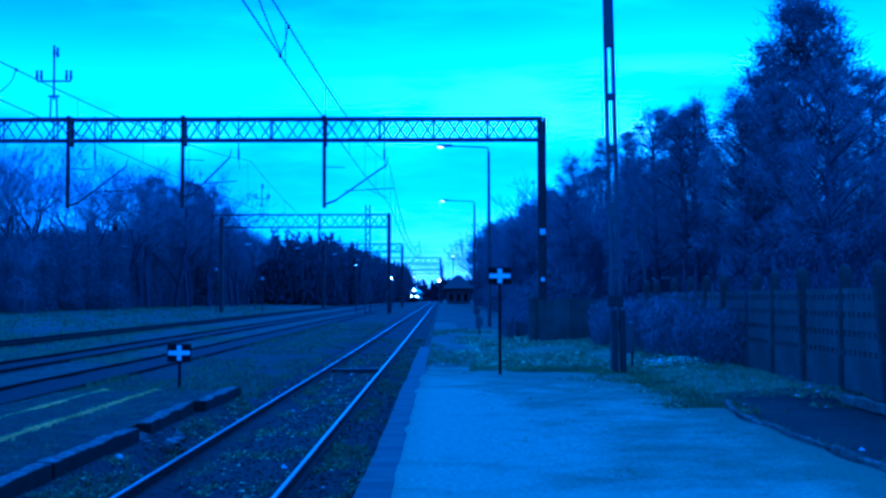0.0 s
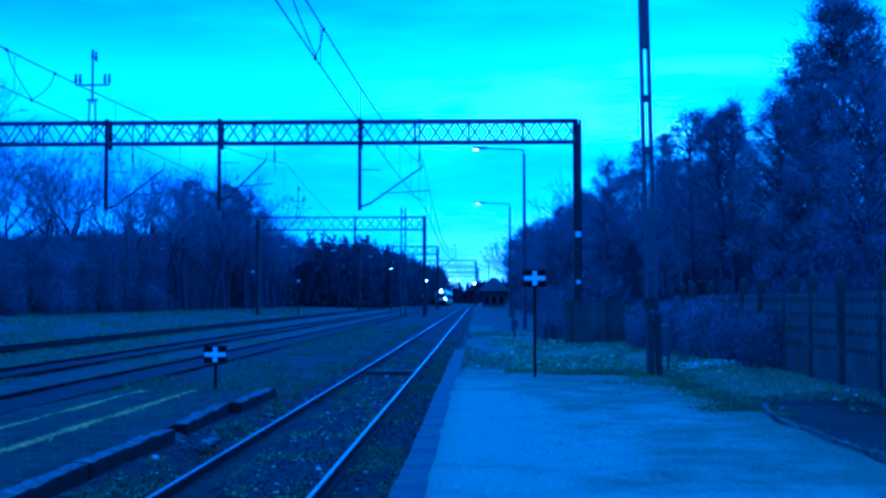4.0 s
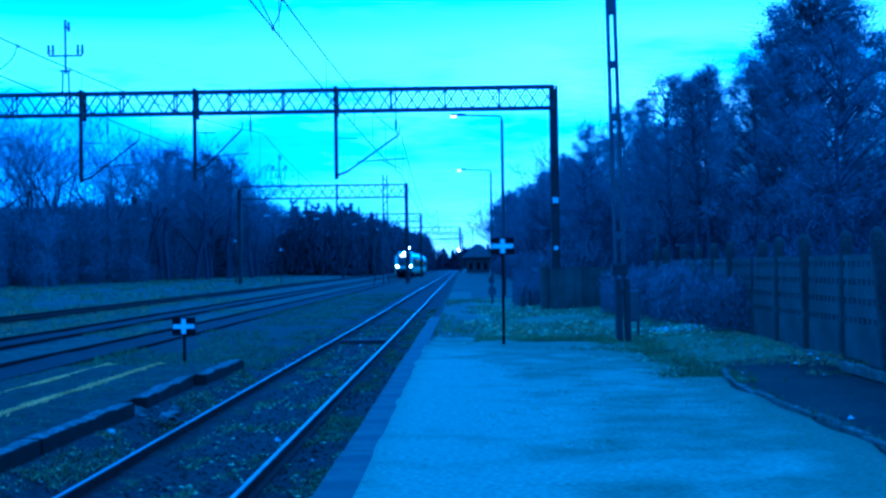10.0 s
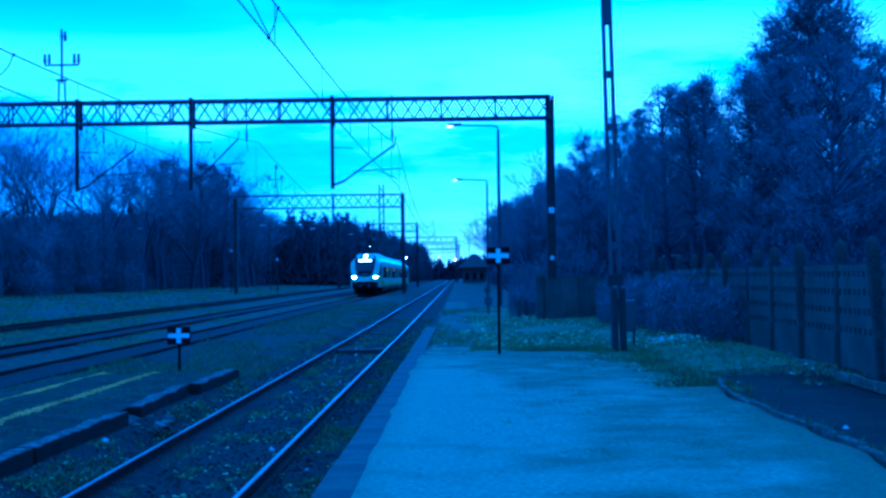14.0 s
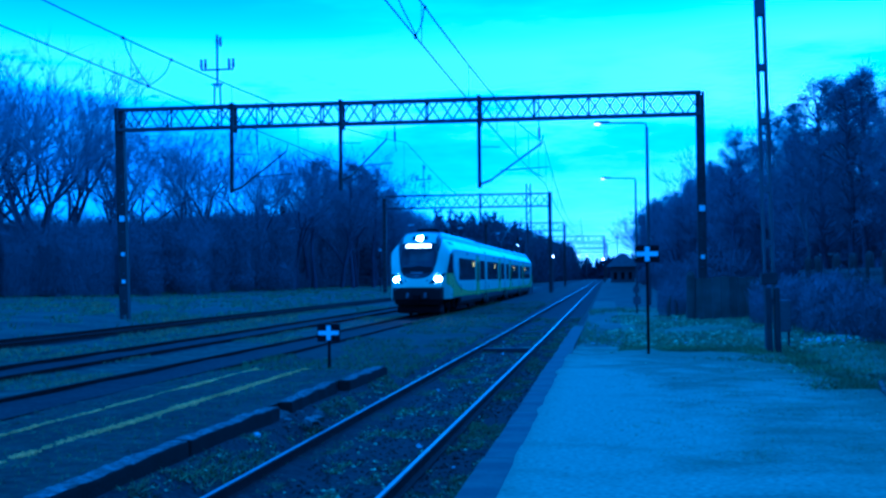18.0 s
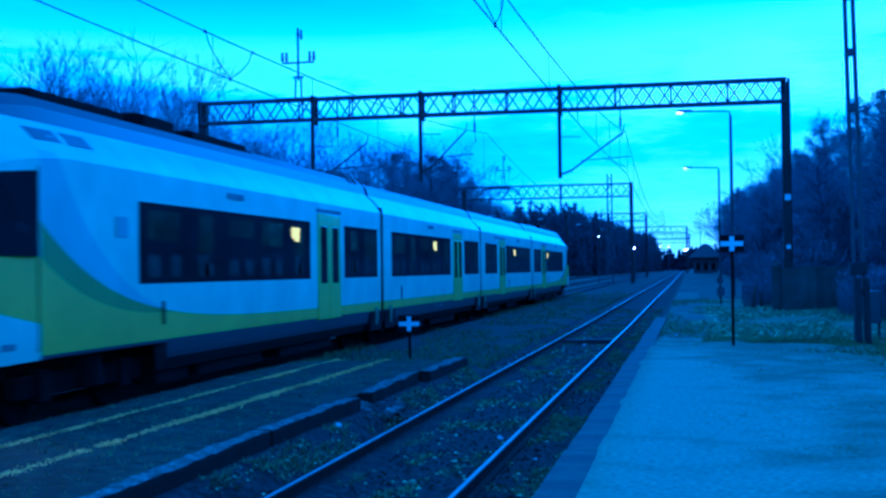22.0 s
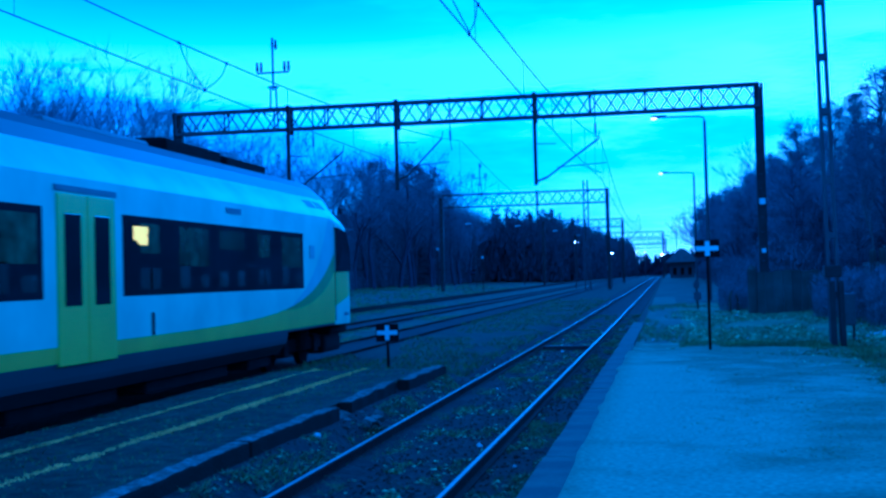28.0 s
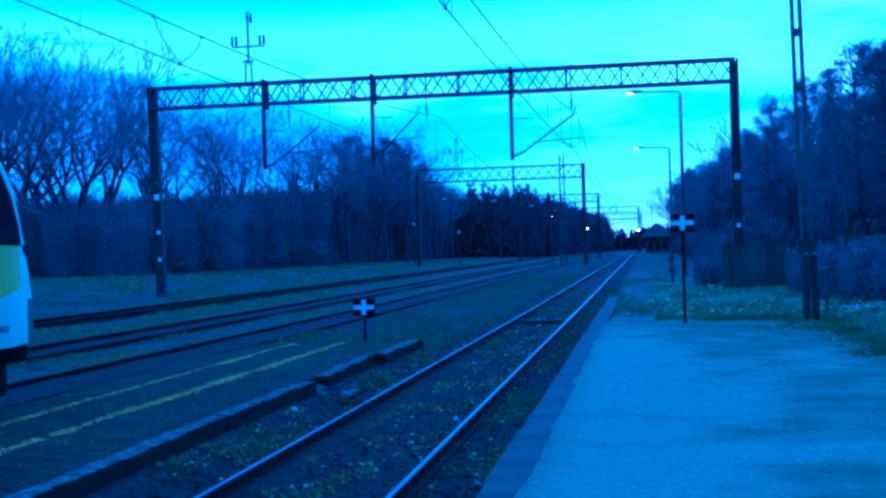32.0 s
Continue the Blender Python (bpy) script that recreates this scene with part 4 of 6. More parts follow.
def build_ground_cover():
    scatter("grass", GRASS, 4600, speckled(-2.0, 0.85, 5, 60, 1.5, 0.24), 0.046, "tufts of dull grass between the rails and platform", "grass", 5, 0.25, 1.3)
    scatter("grass", GRASS, 1700, speckled(0.1, 0.88, 5, 40, 1.5, 0.0), 0.045, "grass along the platform wall", "grass", 4, 0.18, 1.0)
    scatter("grass", DRY_GRASS, 1300, speckled(-2.05, -1.2, 5, 30, 1.4, 0.15), 0.036, "yellowish grass against the broken beam", "grass", 5, 0.22, 1.3)
    scatter("grass", GRASS, 6000, on_ground(-6.2, -2.0, 23, 90, 0.30, 1.5), 0.09, "dull grass between the tracks", "grass", 3)
    scatter("grass", DRY_GRASS, 2600, on_ground(1.2, 9.5, 26.8, 60, 0.45, 1.3), 0.09, "pale matted grass beyond the platform end", "grass", 4)
    scatter("grass", GRASS, 4200, on_ground(1.2, 9.5, 26.6, 60, 0.22, 1.3), 0.08, "shaggy grass beyond the platform end", "grass", 4)
    scatter("grass", DRY_GRASS, 3800, on_ground(-15.4, -11.7, 20, 90, 0.5, 1.4), 0.12, "pale dry grass between the sidings", "grass", 3)
    scatter("grass", DRY_GRASS, 2500, on_ground(-9.9, -7.9, 14, 60, 0.55, 1.4), 0.08, "pale dry grass beside the main track", "grass", 3)
    scatter("grass", GRASS, 2600, on_ground(-45, -18, 40, 160, 0.4, 1.3), 0.22, "rough grass before the wood", "grass", 3)
    scatter("grass", DRY_GRASS, 5200, on_ground(-40, -17.5, 50, 190, 0.5, 1.4), 0.20, "bleached grass in streaks before the wood", "grass", 4)
    for x, w in ((-3.47, 0.034), (-4.38, 0.027)):
        def strip(x=x, w=w):
            for _ in range(20):
                y = 1 + 23.0 * rng.random() ** 1.2
                if noise.noise((y * 2.2, x, 3)) + 0.6 * noise.noise((y * 6, x, 8)) > -0.5:
                    break
            return x + rng.gauss(0, w * (1 + 0.5 * noise.noise((y * 1.3, x, 5)))) + 0.03 * noise.noise((y, x, 0)), y, 0.24 - 0.34 * min(1, max(0, (y - 21.5) / 2.2))
        scatter("grass_strip", STRIP_GRASS, 4200 if w > 0.03 else 3400, strip, 0.034, "thin strip of bleached grass along a joint", "grass", 3, 0.35, 0.35)
    def verge():
        y = rng.uniform(16.8, 26.6)
        return 5.15 + 0.22 * noise.noise((3.1, y * 0.7, 0)) + rng.gauss(0.25, 0.35), y, 0.25
    scatter("grass", GRASS, 2600, verge, 0.07, "ragged grass along the sand's edge", "grass", 4)
    def soil_edge():
        y = rng.uniform(3, 18.5)
        return 5.5 + rng.gauss(0.0, 0.13), y, 0.27
    scatter("grass", GRASS, 900, soil_edge, 0.05, "thin grass along the kerb", "grass", 4)
    def brink():
        x = rng.uniform(2.2, 5.2)
        y = 26.3 + 0.5 * noise.noise((x * 0.9, 5, 0)) - 0.5 * max(0.0, x - 3.6) + rng.gauss(0.1, 0.75)
        return x, y, 0.285
    scatter("grass", GRASS, 3600, brink, 0.055, "ragged grass at the platform's end", "grass", 4)
    scatter("grass", DRY_GRASS, 1800, on_ground(4.6, 8.0, 17.7, 27, 0.3, 1.0), 0.07, "matted grass before the fence", "grass", 4)
    def thin():
        x, y = 1.9 + 3.3 * rng.random() ** 0.7, 32 - 22 * rng.random() ** 0.75
        return x, y, 0.33 - 0.06 * min(1.0, max(0.0, (y - 22) / 6))
    scatter("grass", GRASS, 3800, thin, 0.028, "low worn tufts coming through the sand", "grass", 4, 0.3, 1.3)
    chips("pale_litter", LEAF, 420, thin, 0.020, "dead leaves and crumbs on the sand", "litter", 0.2)
    def isl():
        x, y = rng.uniform(-5.1, -2.4), 1 + 21 * rng.random() ** 1.2
        return x, y, 0.24
    scatter("grass", GRASS, 5200, isl, 0.034, "sparse grass on the disused platform", "grass", 3, 0.25, 1.4)
    chips("ballast_chips", CHIP, 8500, on_ground(-2.05, 0.88, 5, 45, -1.0, 1.5), 0.022, "loose dark ballast stones in the near track", "ballast", 0.3)
    chips("pale_litter", LEAF, 3000, speckled(-2.0, 0.88, 5, 45, 1.4, 0.02), 0.020, "pale fallen leaves and chips in the track", "litter", 0.15)
    chips("pale_litter", LEAF, 700, on_ground(2.0, 9.0, 26, 50, 0.3, 1.0), 0.06, "fallen leaves on the grass", "litter")
    chips("pale_stones", STONE, 60, on_ground(-2.0, 8.0, 8, 45, 0.2, 1.2), 0.035, "scattered pale stones", "stones")
    def heap():
        x, y = rng.gauss(7.0, 0.45), rng.gauss(28.0, 0.5)
        return x, y, ground_z(x, y) + 0.10 * math.exp(-((x - 7.0) ** 2 + (y - 28.0) ** 2) / 0.3)
    chips("rubble_heap", STONE, 40, heap, 0.045, "low heap of pale rubble and litter by the mast", "rubble")
    chips("brushwood_heap", LEAF, 160, heap, 0.05, "dead leaves over the rubble heap", "litter")
    for x, y, s in ((-1.96, 13.3, 0.045), (-1.6, 12.2, 0.022), (0.3, 13.0, 0.02)):
        st = thing("stone", x, y, ground_z(x, y), "small pale stone lying on the dark ballast", "stone", "single pale stones")
        bm = bmesh.new()
        bmesh.ops.create_icosphere(bm, subdivisions=2, radius=s)
        for v in bm.verts:
            v.co.z = v.co.z * 0.8 + s * 0.5
        part("stone", bm, STONE, st)


LEFT_LAMPS = ((-37.0, 152, 8.4), (-24.5, 170, 9.4), (-20.5, 195, 9.9), (-17.5, 230, 10.2), (-15.5, 260, 10.1))
FAR_LIGHTS = ((-8.3, 141, 5.6, 0.06), (-4.35, 145, 4.25, 0.08), (-5.0, 300, 7.0, 0.08), (-3.0, 300, 7.0, 0.10), (1.15, 345, 6.75, 0.34), (4.6, 300, 12.2, 0.10))

from mathutils.bvhtree import BVHTree

# ---- the train: four cars, nose towards -y, origin at the nose on the rail top ----
LENGTH = 68.42
PROFILE = ((1.22, 0.42), (1.40, 0.62), (1.43, 0.86), (1.44, 1.05), (1.44, 1.7), (1.44, 2.3), (1.44, 2.9), (1.44, 3.30), (1.40, 3.39), (1.24, 3.58), (1.07, 3.745), (1.00, 3.97), (0.84, 4.12), (0.45, 4.17), (0.0, 4.18))


def train_paint():
    m = bpy.data.materials.new("train_livery")
    m.use_nodes = True
    n, l = m.node_tree.nodes, m.node_tree.links
    b = n["Principled BSDF"]
    b.inputs["Roughness"].default_value = 0.5
    b.inputs["Specular IOR Level"].default_value = 0.35
    tc, sep = n.new("ShaderNodeTexCoord"), n.new("ShaderNodeSeparateXYZ")
    l.new(tc.outputs["Object"], sep.inputs["Vector"])

    def calc(op, a, c=None, clamp=False):
        node = n.new("ShaderNodeMath")
        node.operation, node.use_clamp = op, clamp
        for sock, v in zip(node.inputs, (a, c)):
            if v is None:
                continue
            if isinstance(v, (int, float)):
                sock.default_value = v
            else:
                l.new(v, sock)
        return node.outputs[0]

    y, z = sep.outputs["Y"], sep.outputs["Z"]
    d = calc("MINIMUM", y, calc("SUBTRACT", LENGTH, y))
    behind = calc("GREATER_THAN", d, 2.62)
    sweep = calc("ADD", 1.11, calc("MULTIPLY", 1.4, calc("POWER", 2.718, calc("MULTIPLY", calc("SUBTRACT", d, 2.62), -0.52))))
    upper = calc("ADD", calc("MULTIPLY", behind, sweep), calc("MULTIPLY", calc("SUBTRACT", 1.0, behind), 2.08))
    slant = calc("SUBTRACT", 1.55, calc("MULTIPLY", calc("SUBTRACT", d, 1.0), 0.17))
    lower = calc("ADD", calc("MULTIPLY", behind, 0.90), calc("MULTIPLY", calc("SUBTRACT", 1.0, behind), slant))
    in_y = calc("MULTIPLY", calc("LESS_THAN", z, upper), calc("GREATER_THAN", z, lower))
    in_y = calc("MULTIPLY", in_y, calc("GREATER_THAN", d, 0.95))
    edge = calc("SUBTRACT", upper, calc("MULTIPLY", calc("MAXIMUM", calc("SUBTRACT", 6.5, d), 0.0), 0.11))
    band = calc("MULTIPLY", calc("MULTIPLY", in_y, behind), calc("GREATER_THAN", z, edge))
    skirt = calc("LESS_THAN", z, 0.70)
    valance = calc("MULTIPLY", behind, calc("LESS_THAN", z, 0.90))
    drop = calc("MULTIPLY", 0.45, calc("POWER", calc("MAXIMUM", calc("SUBTRACT", 2.2, d), 0.0), 1.6))
    over = calc("GREATER_THAN", z, calc("SUBTRACT", 3.765, drop))
    wide = calc("GREATER_THAN", calc("ABSOLUTE", sep.outputs["X"]), 0.80)
    roof = calc("MULTIPLY", over, calc("MAXIMUM", wide, calc("GREATER_THAN", d, 2.3)))
    veil = calc("ADD", 1.0, calc("MULTIPLY", 3.0, calc("POWER", 2.718, calc("MULTIPLY", calc("SUBTRACT", d, 2.62), -0.62))))
    veil = calc("MULTIPLY", calc("LESS_THAN", z, calc("MINIMUM", veil, 3.36)), behind)
    grime = n.new("ShaderNodeTexNoise")
    grime.inputs["Scale"].default_value, grime.inputs["Detail"].default_value = 1.2, 8
    l.new(tc.outputs["Object"], grime.inputs["Vector"])

    def mix(fac, a, c):
        node = n.new("ShaderNodeMix")
        node.data_type = "RGBA"
        for sock, v in (("Factor", fac), ("A", a), ("B", c)):
            if isinstance(v, tuple):
                node.inputs[sock].default_value = (*v, 1)
            else:
                l.new(v, node.inputs[sock])
        return node.outputs["Result"]

    colour = mix(veil, (0.80, 0.83, 0.57), (0.58, 0.65, 0.53))
    colour = mix(in_y, colour, (0.59, 0.59, 0.018))
    colour = mix(band, colour, (0.34, 0.355, 0.018))
    colour = mix(valance, colour, (0.048, 0.050, 0.052))
    colour = mix(skirt, colour, (0.034, 0.035, 0.037))
    front = calc("MULTIPLY", calc("LESS_THAN", d, 0.62), calc("LESS_THAN", z, 1.40))
    colour = mix(front, colour, (0.010, 0.010, 0.010))
    colour = mix(roof, colour, (0.062, 0.065, 0.069))
    node = n.new("ShaderNodeMix")
    node.data_type, node.blend_type = "RGBA", "MULTIPLY"
    node.inputs["Factor"].default_value = 0.45
    l.new(colour, node.inputs["A"])
    l.new(grime.outputs["Fac"], node.inputs["B"])
    l.new(node.outputs["Result"], b.inputs["Base Color"])
    return m


LIVERY = train_paint()
TRAIN_GLASS = material("dark_train_glass", (0.019, 0.021, 0.024), 0.08, spread=0.2, scale=1, fine=4, bump=0.0, spec=0.5)
TRAIN_YELLOW = material("yellow_door_paint", (0.52, 0.53, 0.016), 0.4, spread=0.08, scale=2, fine=20, bump=0.02)
DAMPER = material("pale_damper_paint", (0.26, 0.26, 0.14), 0.6, spread=0.3, scale=5, fine=30, bump=0.1)
# tone that paints light coming through from the opposite windows
GLIMPSE = material("painted_window_glimpse", (0.078, 0.085, 0.038), 0.15, spread=0.6, scale=1.5, fine=5, bump=0.0, per_piece=0.5)
SEAT = material("dim_seat_cloth", (0.021, 0.025, 0.017), 0.25, spread=0.4, scale=3, fine=9, bump=0.0, per_piece=0.4)
RUBBER = material("black_bellows_rubber", (0.015, 0.015, 0.016), 0.8, spread=0.2, bump=0.1, spec=0.15)
UNDER = material("sooty_underframe", (0.009, 0.008, 0.008), 0.95, spec=0.08, spread=0.3, scale=3, bump=0.2)
TRAIN_GREY = material("grey_roof_gear", (0.15, 0.155, 0.16), 0.6, spread=0.25, scale=2, bump=0.1)
HEADLIGHT = glowing("headlight_glow", (1.0, 0.58, 0.26), 300)
DISPLAY = glowing("destination_glow", (1.0, 0.52, 0.20), 9)
CABIN = glowing("saloon_lamp_glow", (1.0, 0.40, 0.0), 1.7)


def nose_top(d):
    pts = ((0.0, 1.45), (0.05, 1.72), (0.15, 1.95), (0.45, 2.58), (0.85, 3.22), (1.05, 3.50), (1.25, 3.68), (1.6, 3.90), (2.1, 4.06), (3.2, 4.18))
    for (a, za), (b, zb) in zip(pts, pts[1:]):
        if d <= b:
            return za + (zb - za) * (d - a) / (b - a)
    return 4.18


def nose_width(d):
    return 1.0 - 0.21 * max(0.0, 1 - d / 1.7) ** 2.0


def surface_point(d, px, pz):
    top, w = nose_top(d), nose_width(d)
    zb = 0.84 if d < 6.2 else 0.42
    z = max(zb, 0.42 + (pz - 0.42) / 3.76 * (top - 0.42))
    return px * w, z


def body_mesh(name, stations, parent, mirror, cap_front, label):
    vs, fs = [], []
    ring = [(-x, z) for x, z in PROFILE[:-1]] + [(x, z) for x, z in reversed(PROFILE)]
    k = len(ring)
    for d in stations:
        for x, z in ring:
            px, pz = surface_point(d, x, z)
            if not cap_front and z > 3.72:
                pz -= 0.12 * (z - 3.72)
            bow = 0.0
            if d < 1.5:
                bow = 0.38 * (abs(px) / 1.3) ** 2.6 * (1 - d / 1.5)
            y = d + bow
            vs.append((px, LENGTH - y if mirror else y, pz))
    for j in range(len(stations) - 1):
        for i in range(k - 1):
            q = (j * k + i, j * k + i + 1, (j + 1) * k + i + 1, (j + 1) * k + i)
            fs.append(q if mirror else q[::-1])
    fs.append(tuple(range(k)) if not mirror else tuple(range(k))[::-1])
    last = (len(stations) - 1) * k
    fs.append(tuple(last + i for i in range(k))[::-1] if not mirror else tuple(last + i for i in range(k)))
    me_ob = from_lists(name, vs, fs, [LIVERY], parent, label)
    for p in me_ob.data.polygons:
        p.use_smooth = len(p.vertices) == 4
    bm = bmesh.new()
    bm.from_mesh(me_ob.data)
    bmesh.ops.recalc_face_normals(bm, faces=bm.faces)
    bm.to_mesh(me_ob.data)
    bm.free()
    me_ob.data.set_sharp_from_angle(angle=radians(21))
    return me_ob


def side_window(parent, y0, y1, z0, z1, side, panes, lamp=None):
    x = 1.440 * side
    bm = bmesh.new()
    box(bm, x - 0.005, x + 0.005, y0, y1, z0, z1)
    w = part("window", bm, TRAIN_GLASS, parent, "dark saloon window band")
    for k in range(panes):
        a, b = y0 + (y1 - y0) * k / panes, y0 + (y1 - y0) * (k + 1) / panes
        bm = bmesh.new()
        xx = x + 0.008 * side
        box(bm, min(x, xx), max(x, xx), a + 0.045, b - 0.045, z0 + 0.05, z1 - 0.05)
        part("pane", bm, TRAIN_GLASS, w)
        # patches on the pane: far windows' light painted in above, a seat back below
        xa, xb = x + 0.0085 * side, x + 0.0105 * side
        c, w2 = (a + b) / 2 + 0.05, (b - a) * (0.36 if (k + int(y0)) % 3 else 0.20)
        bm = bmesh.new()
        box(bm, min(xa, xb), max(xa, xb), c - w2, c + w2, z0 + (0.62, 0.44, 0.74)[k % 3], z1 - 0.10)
        part("blind", bm, GLIMPSE, w, "pale patch painting the far windows seen across the saloon")
        bm = bmesh.new()
        box(bm, min(xa, xb), max(xa, xb), c - w2, c - w2 + 0.42, z0 + 0.09, z0 + (0.40, 0.46, 0.36)[k % 3])
        part("seat_back", bm, SEAT, w, "dim seat back shape laid on the glass")
        bm = bmesh.new()
        box(bm, min(xa, xb), max(xa, xb), c + w2 - 0.36, c + w2, z0 + 0.09, z0 + (0.40, 0.30, 0.36)[k % 3])
        part("seat_back", bm, SEAT, w, "dim seat back shape laid on the glass")
    if lamp is not None:
        bm = bmesh.new()
        xx = x + 0.012 * side
        shape = ((0.0, -0.15), (0.50, -0.15), (0.50, -0.24), (0.44, -0.27), (0.50, -0.30), (0.46, -0.42), (0.20, -0.42), (0.12, -0.36), (0.0, -0.35))
        front = [bm.verts.new((xx, lamp + a, z1 + b)) for a, b in shape]
        back = [bm.verts.new((x, lamp + a, z1 + b)) for a, b in shape]
        bm.faces.new(front), bm.faces.new(back[::-1])
        for i in range(9):
            bm.faces.new((front[i], back[i], back[(i + 1) % 9], front[(i + 1) % 9]))
        bmesh.ops.recalc_face_normals(bm, faces=bm.faces)
        part("saloon_light", bm, CABIN, w, "yellow saloon lamp seen through the glass")


def side_door(parent, y0, y1, side):
    x = 1.440 * side
    for a, b in ((y0, (y0 + y1) / 2 - 0.01), ((y0 + y1) / 2 + 0.01, y1)):
        bm = bmesh.new()
        box(bm, x - 0.016, x + 0.016, a, b, 0.86, 3.08, 0.012)
        leaf = part("door", bm, TRAIN_YELLOW, parent, "yellow door leaf")
        bm = bmesh.new()
        xx = x + 0.022 * side
        box(bm, min(x, xx), max(x, xx), a + 0.18, b - 0.18, 1.62, 2.82, 0.008)
        part("pane", bm, TRAIN_GLASS, leaf)
    bm = bmesh.new()
    xx = x + 0.012 * side
    box(bm, min(x, xx), max(x, xx), y0 - 0.06, y1 + 0.06, 3.10, 3.18)
    part("door_header", bm, TRAIN_GREY, parent)


def bogie(train, y):
    bm = bmesh.new()
    for s in (-1, 1):
        box(bm, s * 1.0 - 0.08, s * 1.0 + 0.08, y - 1.7, y + 1.7, 0.35, 0.62, 0.03)
        box(bm, s * 1.05 - 0.10, s * 1.05 + 0.10, y - 1.25, y - 0.95, 0.28, 0.68, 0.03)
        box(bm, s * 1.05 - 0.10, s * 1.05 + 0.10, y + 0.95, y + 1.25, 0.28, 0.68, 0.03)
        rod(bm, [(s * 1.08, y, 0.4), (s * 1.08, y, 0.85)], 0.22, 12)
    box(bm, -1.0, 1.0, y - 0.3, y + 0.3, 0.35, 0.7)
    b = part("bogie", bm, UNDER, train, "dark bogie frame")
    for dy in (-1.2, 1.2):
        for s in (-1, 1):
            bm = bmesh.new()
            disc(bm, (s * 0.755, y + dy, 0.42), (1, 0, 0), 0.42, 0.12, 24)
            disc(bm, (s * 0.70, y + dy, 0.42), (1, 0, 0), 0.445, 0.03, 24)
            part("wheel", bm, UNDER, b)
    return b


def pantograph(train, y, up):
    bm = bmesh.new()
    box(bm, -0.75, 0.75, y - 0.9, y - 0.8, 4.12, 4.24)
    box(bm, -0.75, 0.75, y + 0.8, y + 0.9, 4.12, 4.24)
    for s in (-0.6, 0.6):
        bar(bm, (s, y - 0.9, 4.14), (s, y + 0.9, 4.14), 0.07)
        for dy in (-0.7, 0.7):
            rod(bm, [(s, y + dy, 3.95), (s, y + dy, 4.14)], 0.08, 8)
    p = part("pantograph", bm, TRAIN_GREY, train, "raised roof pantograph" if up else "folded roof pantograph")
    h = 1.62 if up else 0.12
    k = Vector((0, y - 0.75, 4.16 + h * 0.45)) if up else Vector((0, y + 1.1, 4.25))
    top = Vector((0, y + 0.85, 4.16 + h))
    bm = bmesh.new()
    rod(bm, [(0, y + 0.6, 4.16), tuple(k)], 0.035, 8)
    for s in (-1, 1):
        rod(bm, [(s * 0.12, k.y, k.z), (s * 0.45, top.y, top.z)], 0.025, 6)
    rod(bm, [(0.1, y + 0.4, 4.2), (0.1, k.y + 0.1, k.z - 0.1)], 0.02, 6)
    part("arm", bm, TRAIN_GREY, p)
    bm = bmesh.new()
    for dy in (-0.22, 0.22):
        rod(bm, [(-0.98, top.y + dy, top.z - 0.28), (-0.8, top.y + dy, top.z - 0.05), (-0.55, top.y + dy, top.z + 0.03), (0.55, top.y + dy, top.z + 0.03), (0.8, top.y + dy, top.z - 0.05), (0.98, top.y + dy, top.z - 0.28)], 0.03, 6)
    bar(bm, (-0.5, top.y - 0.22, top.z), (-0.5, top.y + 0.22, top.z), 0.04)
    bar(bm, (0.5, top.y - 0.22, top.z), (0.5, top.y + 0.22, top.z), 0.04)
    part("collector", bm, TRAIN_GREY, p)


def lay_on(skin, x, z, mirror, lift):
    """The point of the car's skin straight behind (x, z) as seen from the track ahead, lifted a little."""
    start, way = Vector((x, -3.0, z)), Vector((0, 1, 0))
    if mirror:
        start, way = Vector((x, LENGTH + 3.0, z)), Vector((0, -1, 0))
    p = skin.ray_cast(start, way)[0]
    if p is None:
        p = Vector((x, LENGTH - 1.6 if mirror else 1.6, z))
    return p - way * lift


def front_panel(name, skin, mat, train, mirror, x0, x1, low, high, lift, label="", n=16, rows=12):
    """A thin panel on the nose between the curves low(x) and high(x), with a turned-in rim."""
    vs, fs = [], []
    for i in range(n + 1):
        x = x0 + (x1 - x0) * i / n
        a, b = low(x), high(x)
        for j in range(rows + 1):
            vs.append(tuple(lay_on(skin, x, a + (b - a) * j / rows, mirror, lift)))
    k = rows + 1
    for i in range(n):
        for j in range(rows):
            fs.append((i * k + j, i * k + j + 1, (i + 1) * k + j + 1, (i + 1) * k + j))
    rim = [j for j in range(k)] + [i * k + rows for i in range(1, n + 1)] + [n * k + j for j in range(rows - 1, -1, -1)] + [i * k for i in range(n - 1, 0, -1)]
    base = len(vs)
    sink = -0.05 if mirror else 0.05
    for q in rim:
        x, y, z = vs[q]
        vs.append((x, y + sink, z))
    m = len(rim)
    for j in range(m):
        fs.append((rim[j], rim[(j + 1) % m], base + (j + 1) % m, base + j))
    if not mirror:
        fs = [f[::-1] for f in fs]
    return from_lists(name, vs, fs, mat, train, label, smooth=True)


def oval(cx, cz, rx, rz):
    half = lambda x: rz * math.sqrt(max(0.0, 1 - ((x - cx) / rx) ** 2))
    return cx - rx, cx + rx, lambda x: cz - half(x), lambda x: cz + half(x)


def along(*pts):
    """A broken line through pts as a function of x."""
    def f(x):
        for (a, za), (b, zb) in zip(pts, pts[1:]):
            if x <= b:
                return za + (zb - za) * max(0.0, x - a) / (b - a)
        return pts[-1][1]
    return f


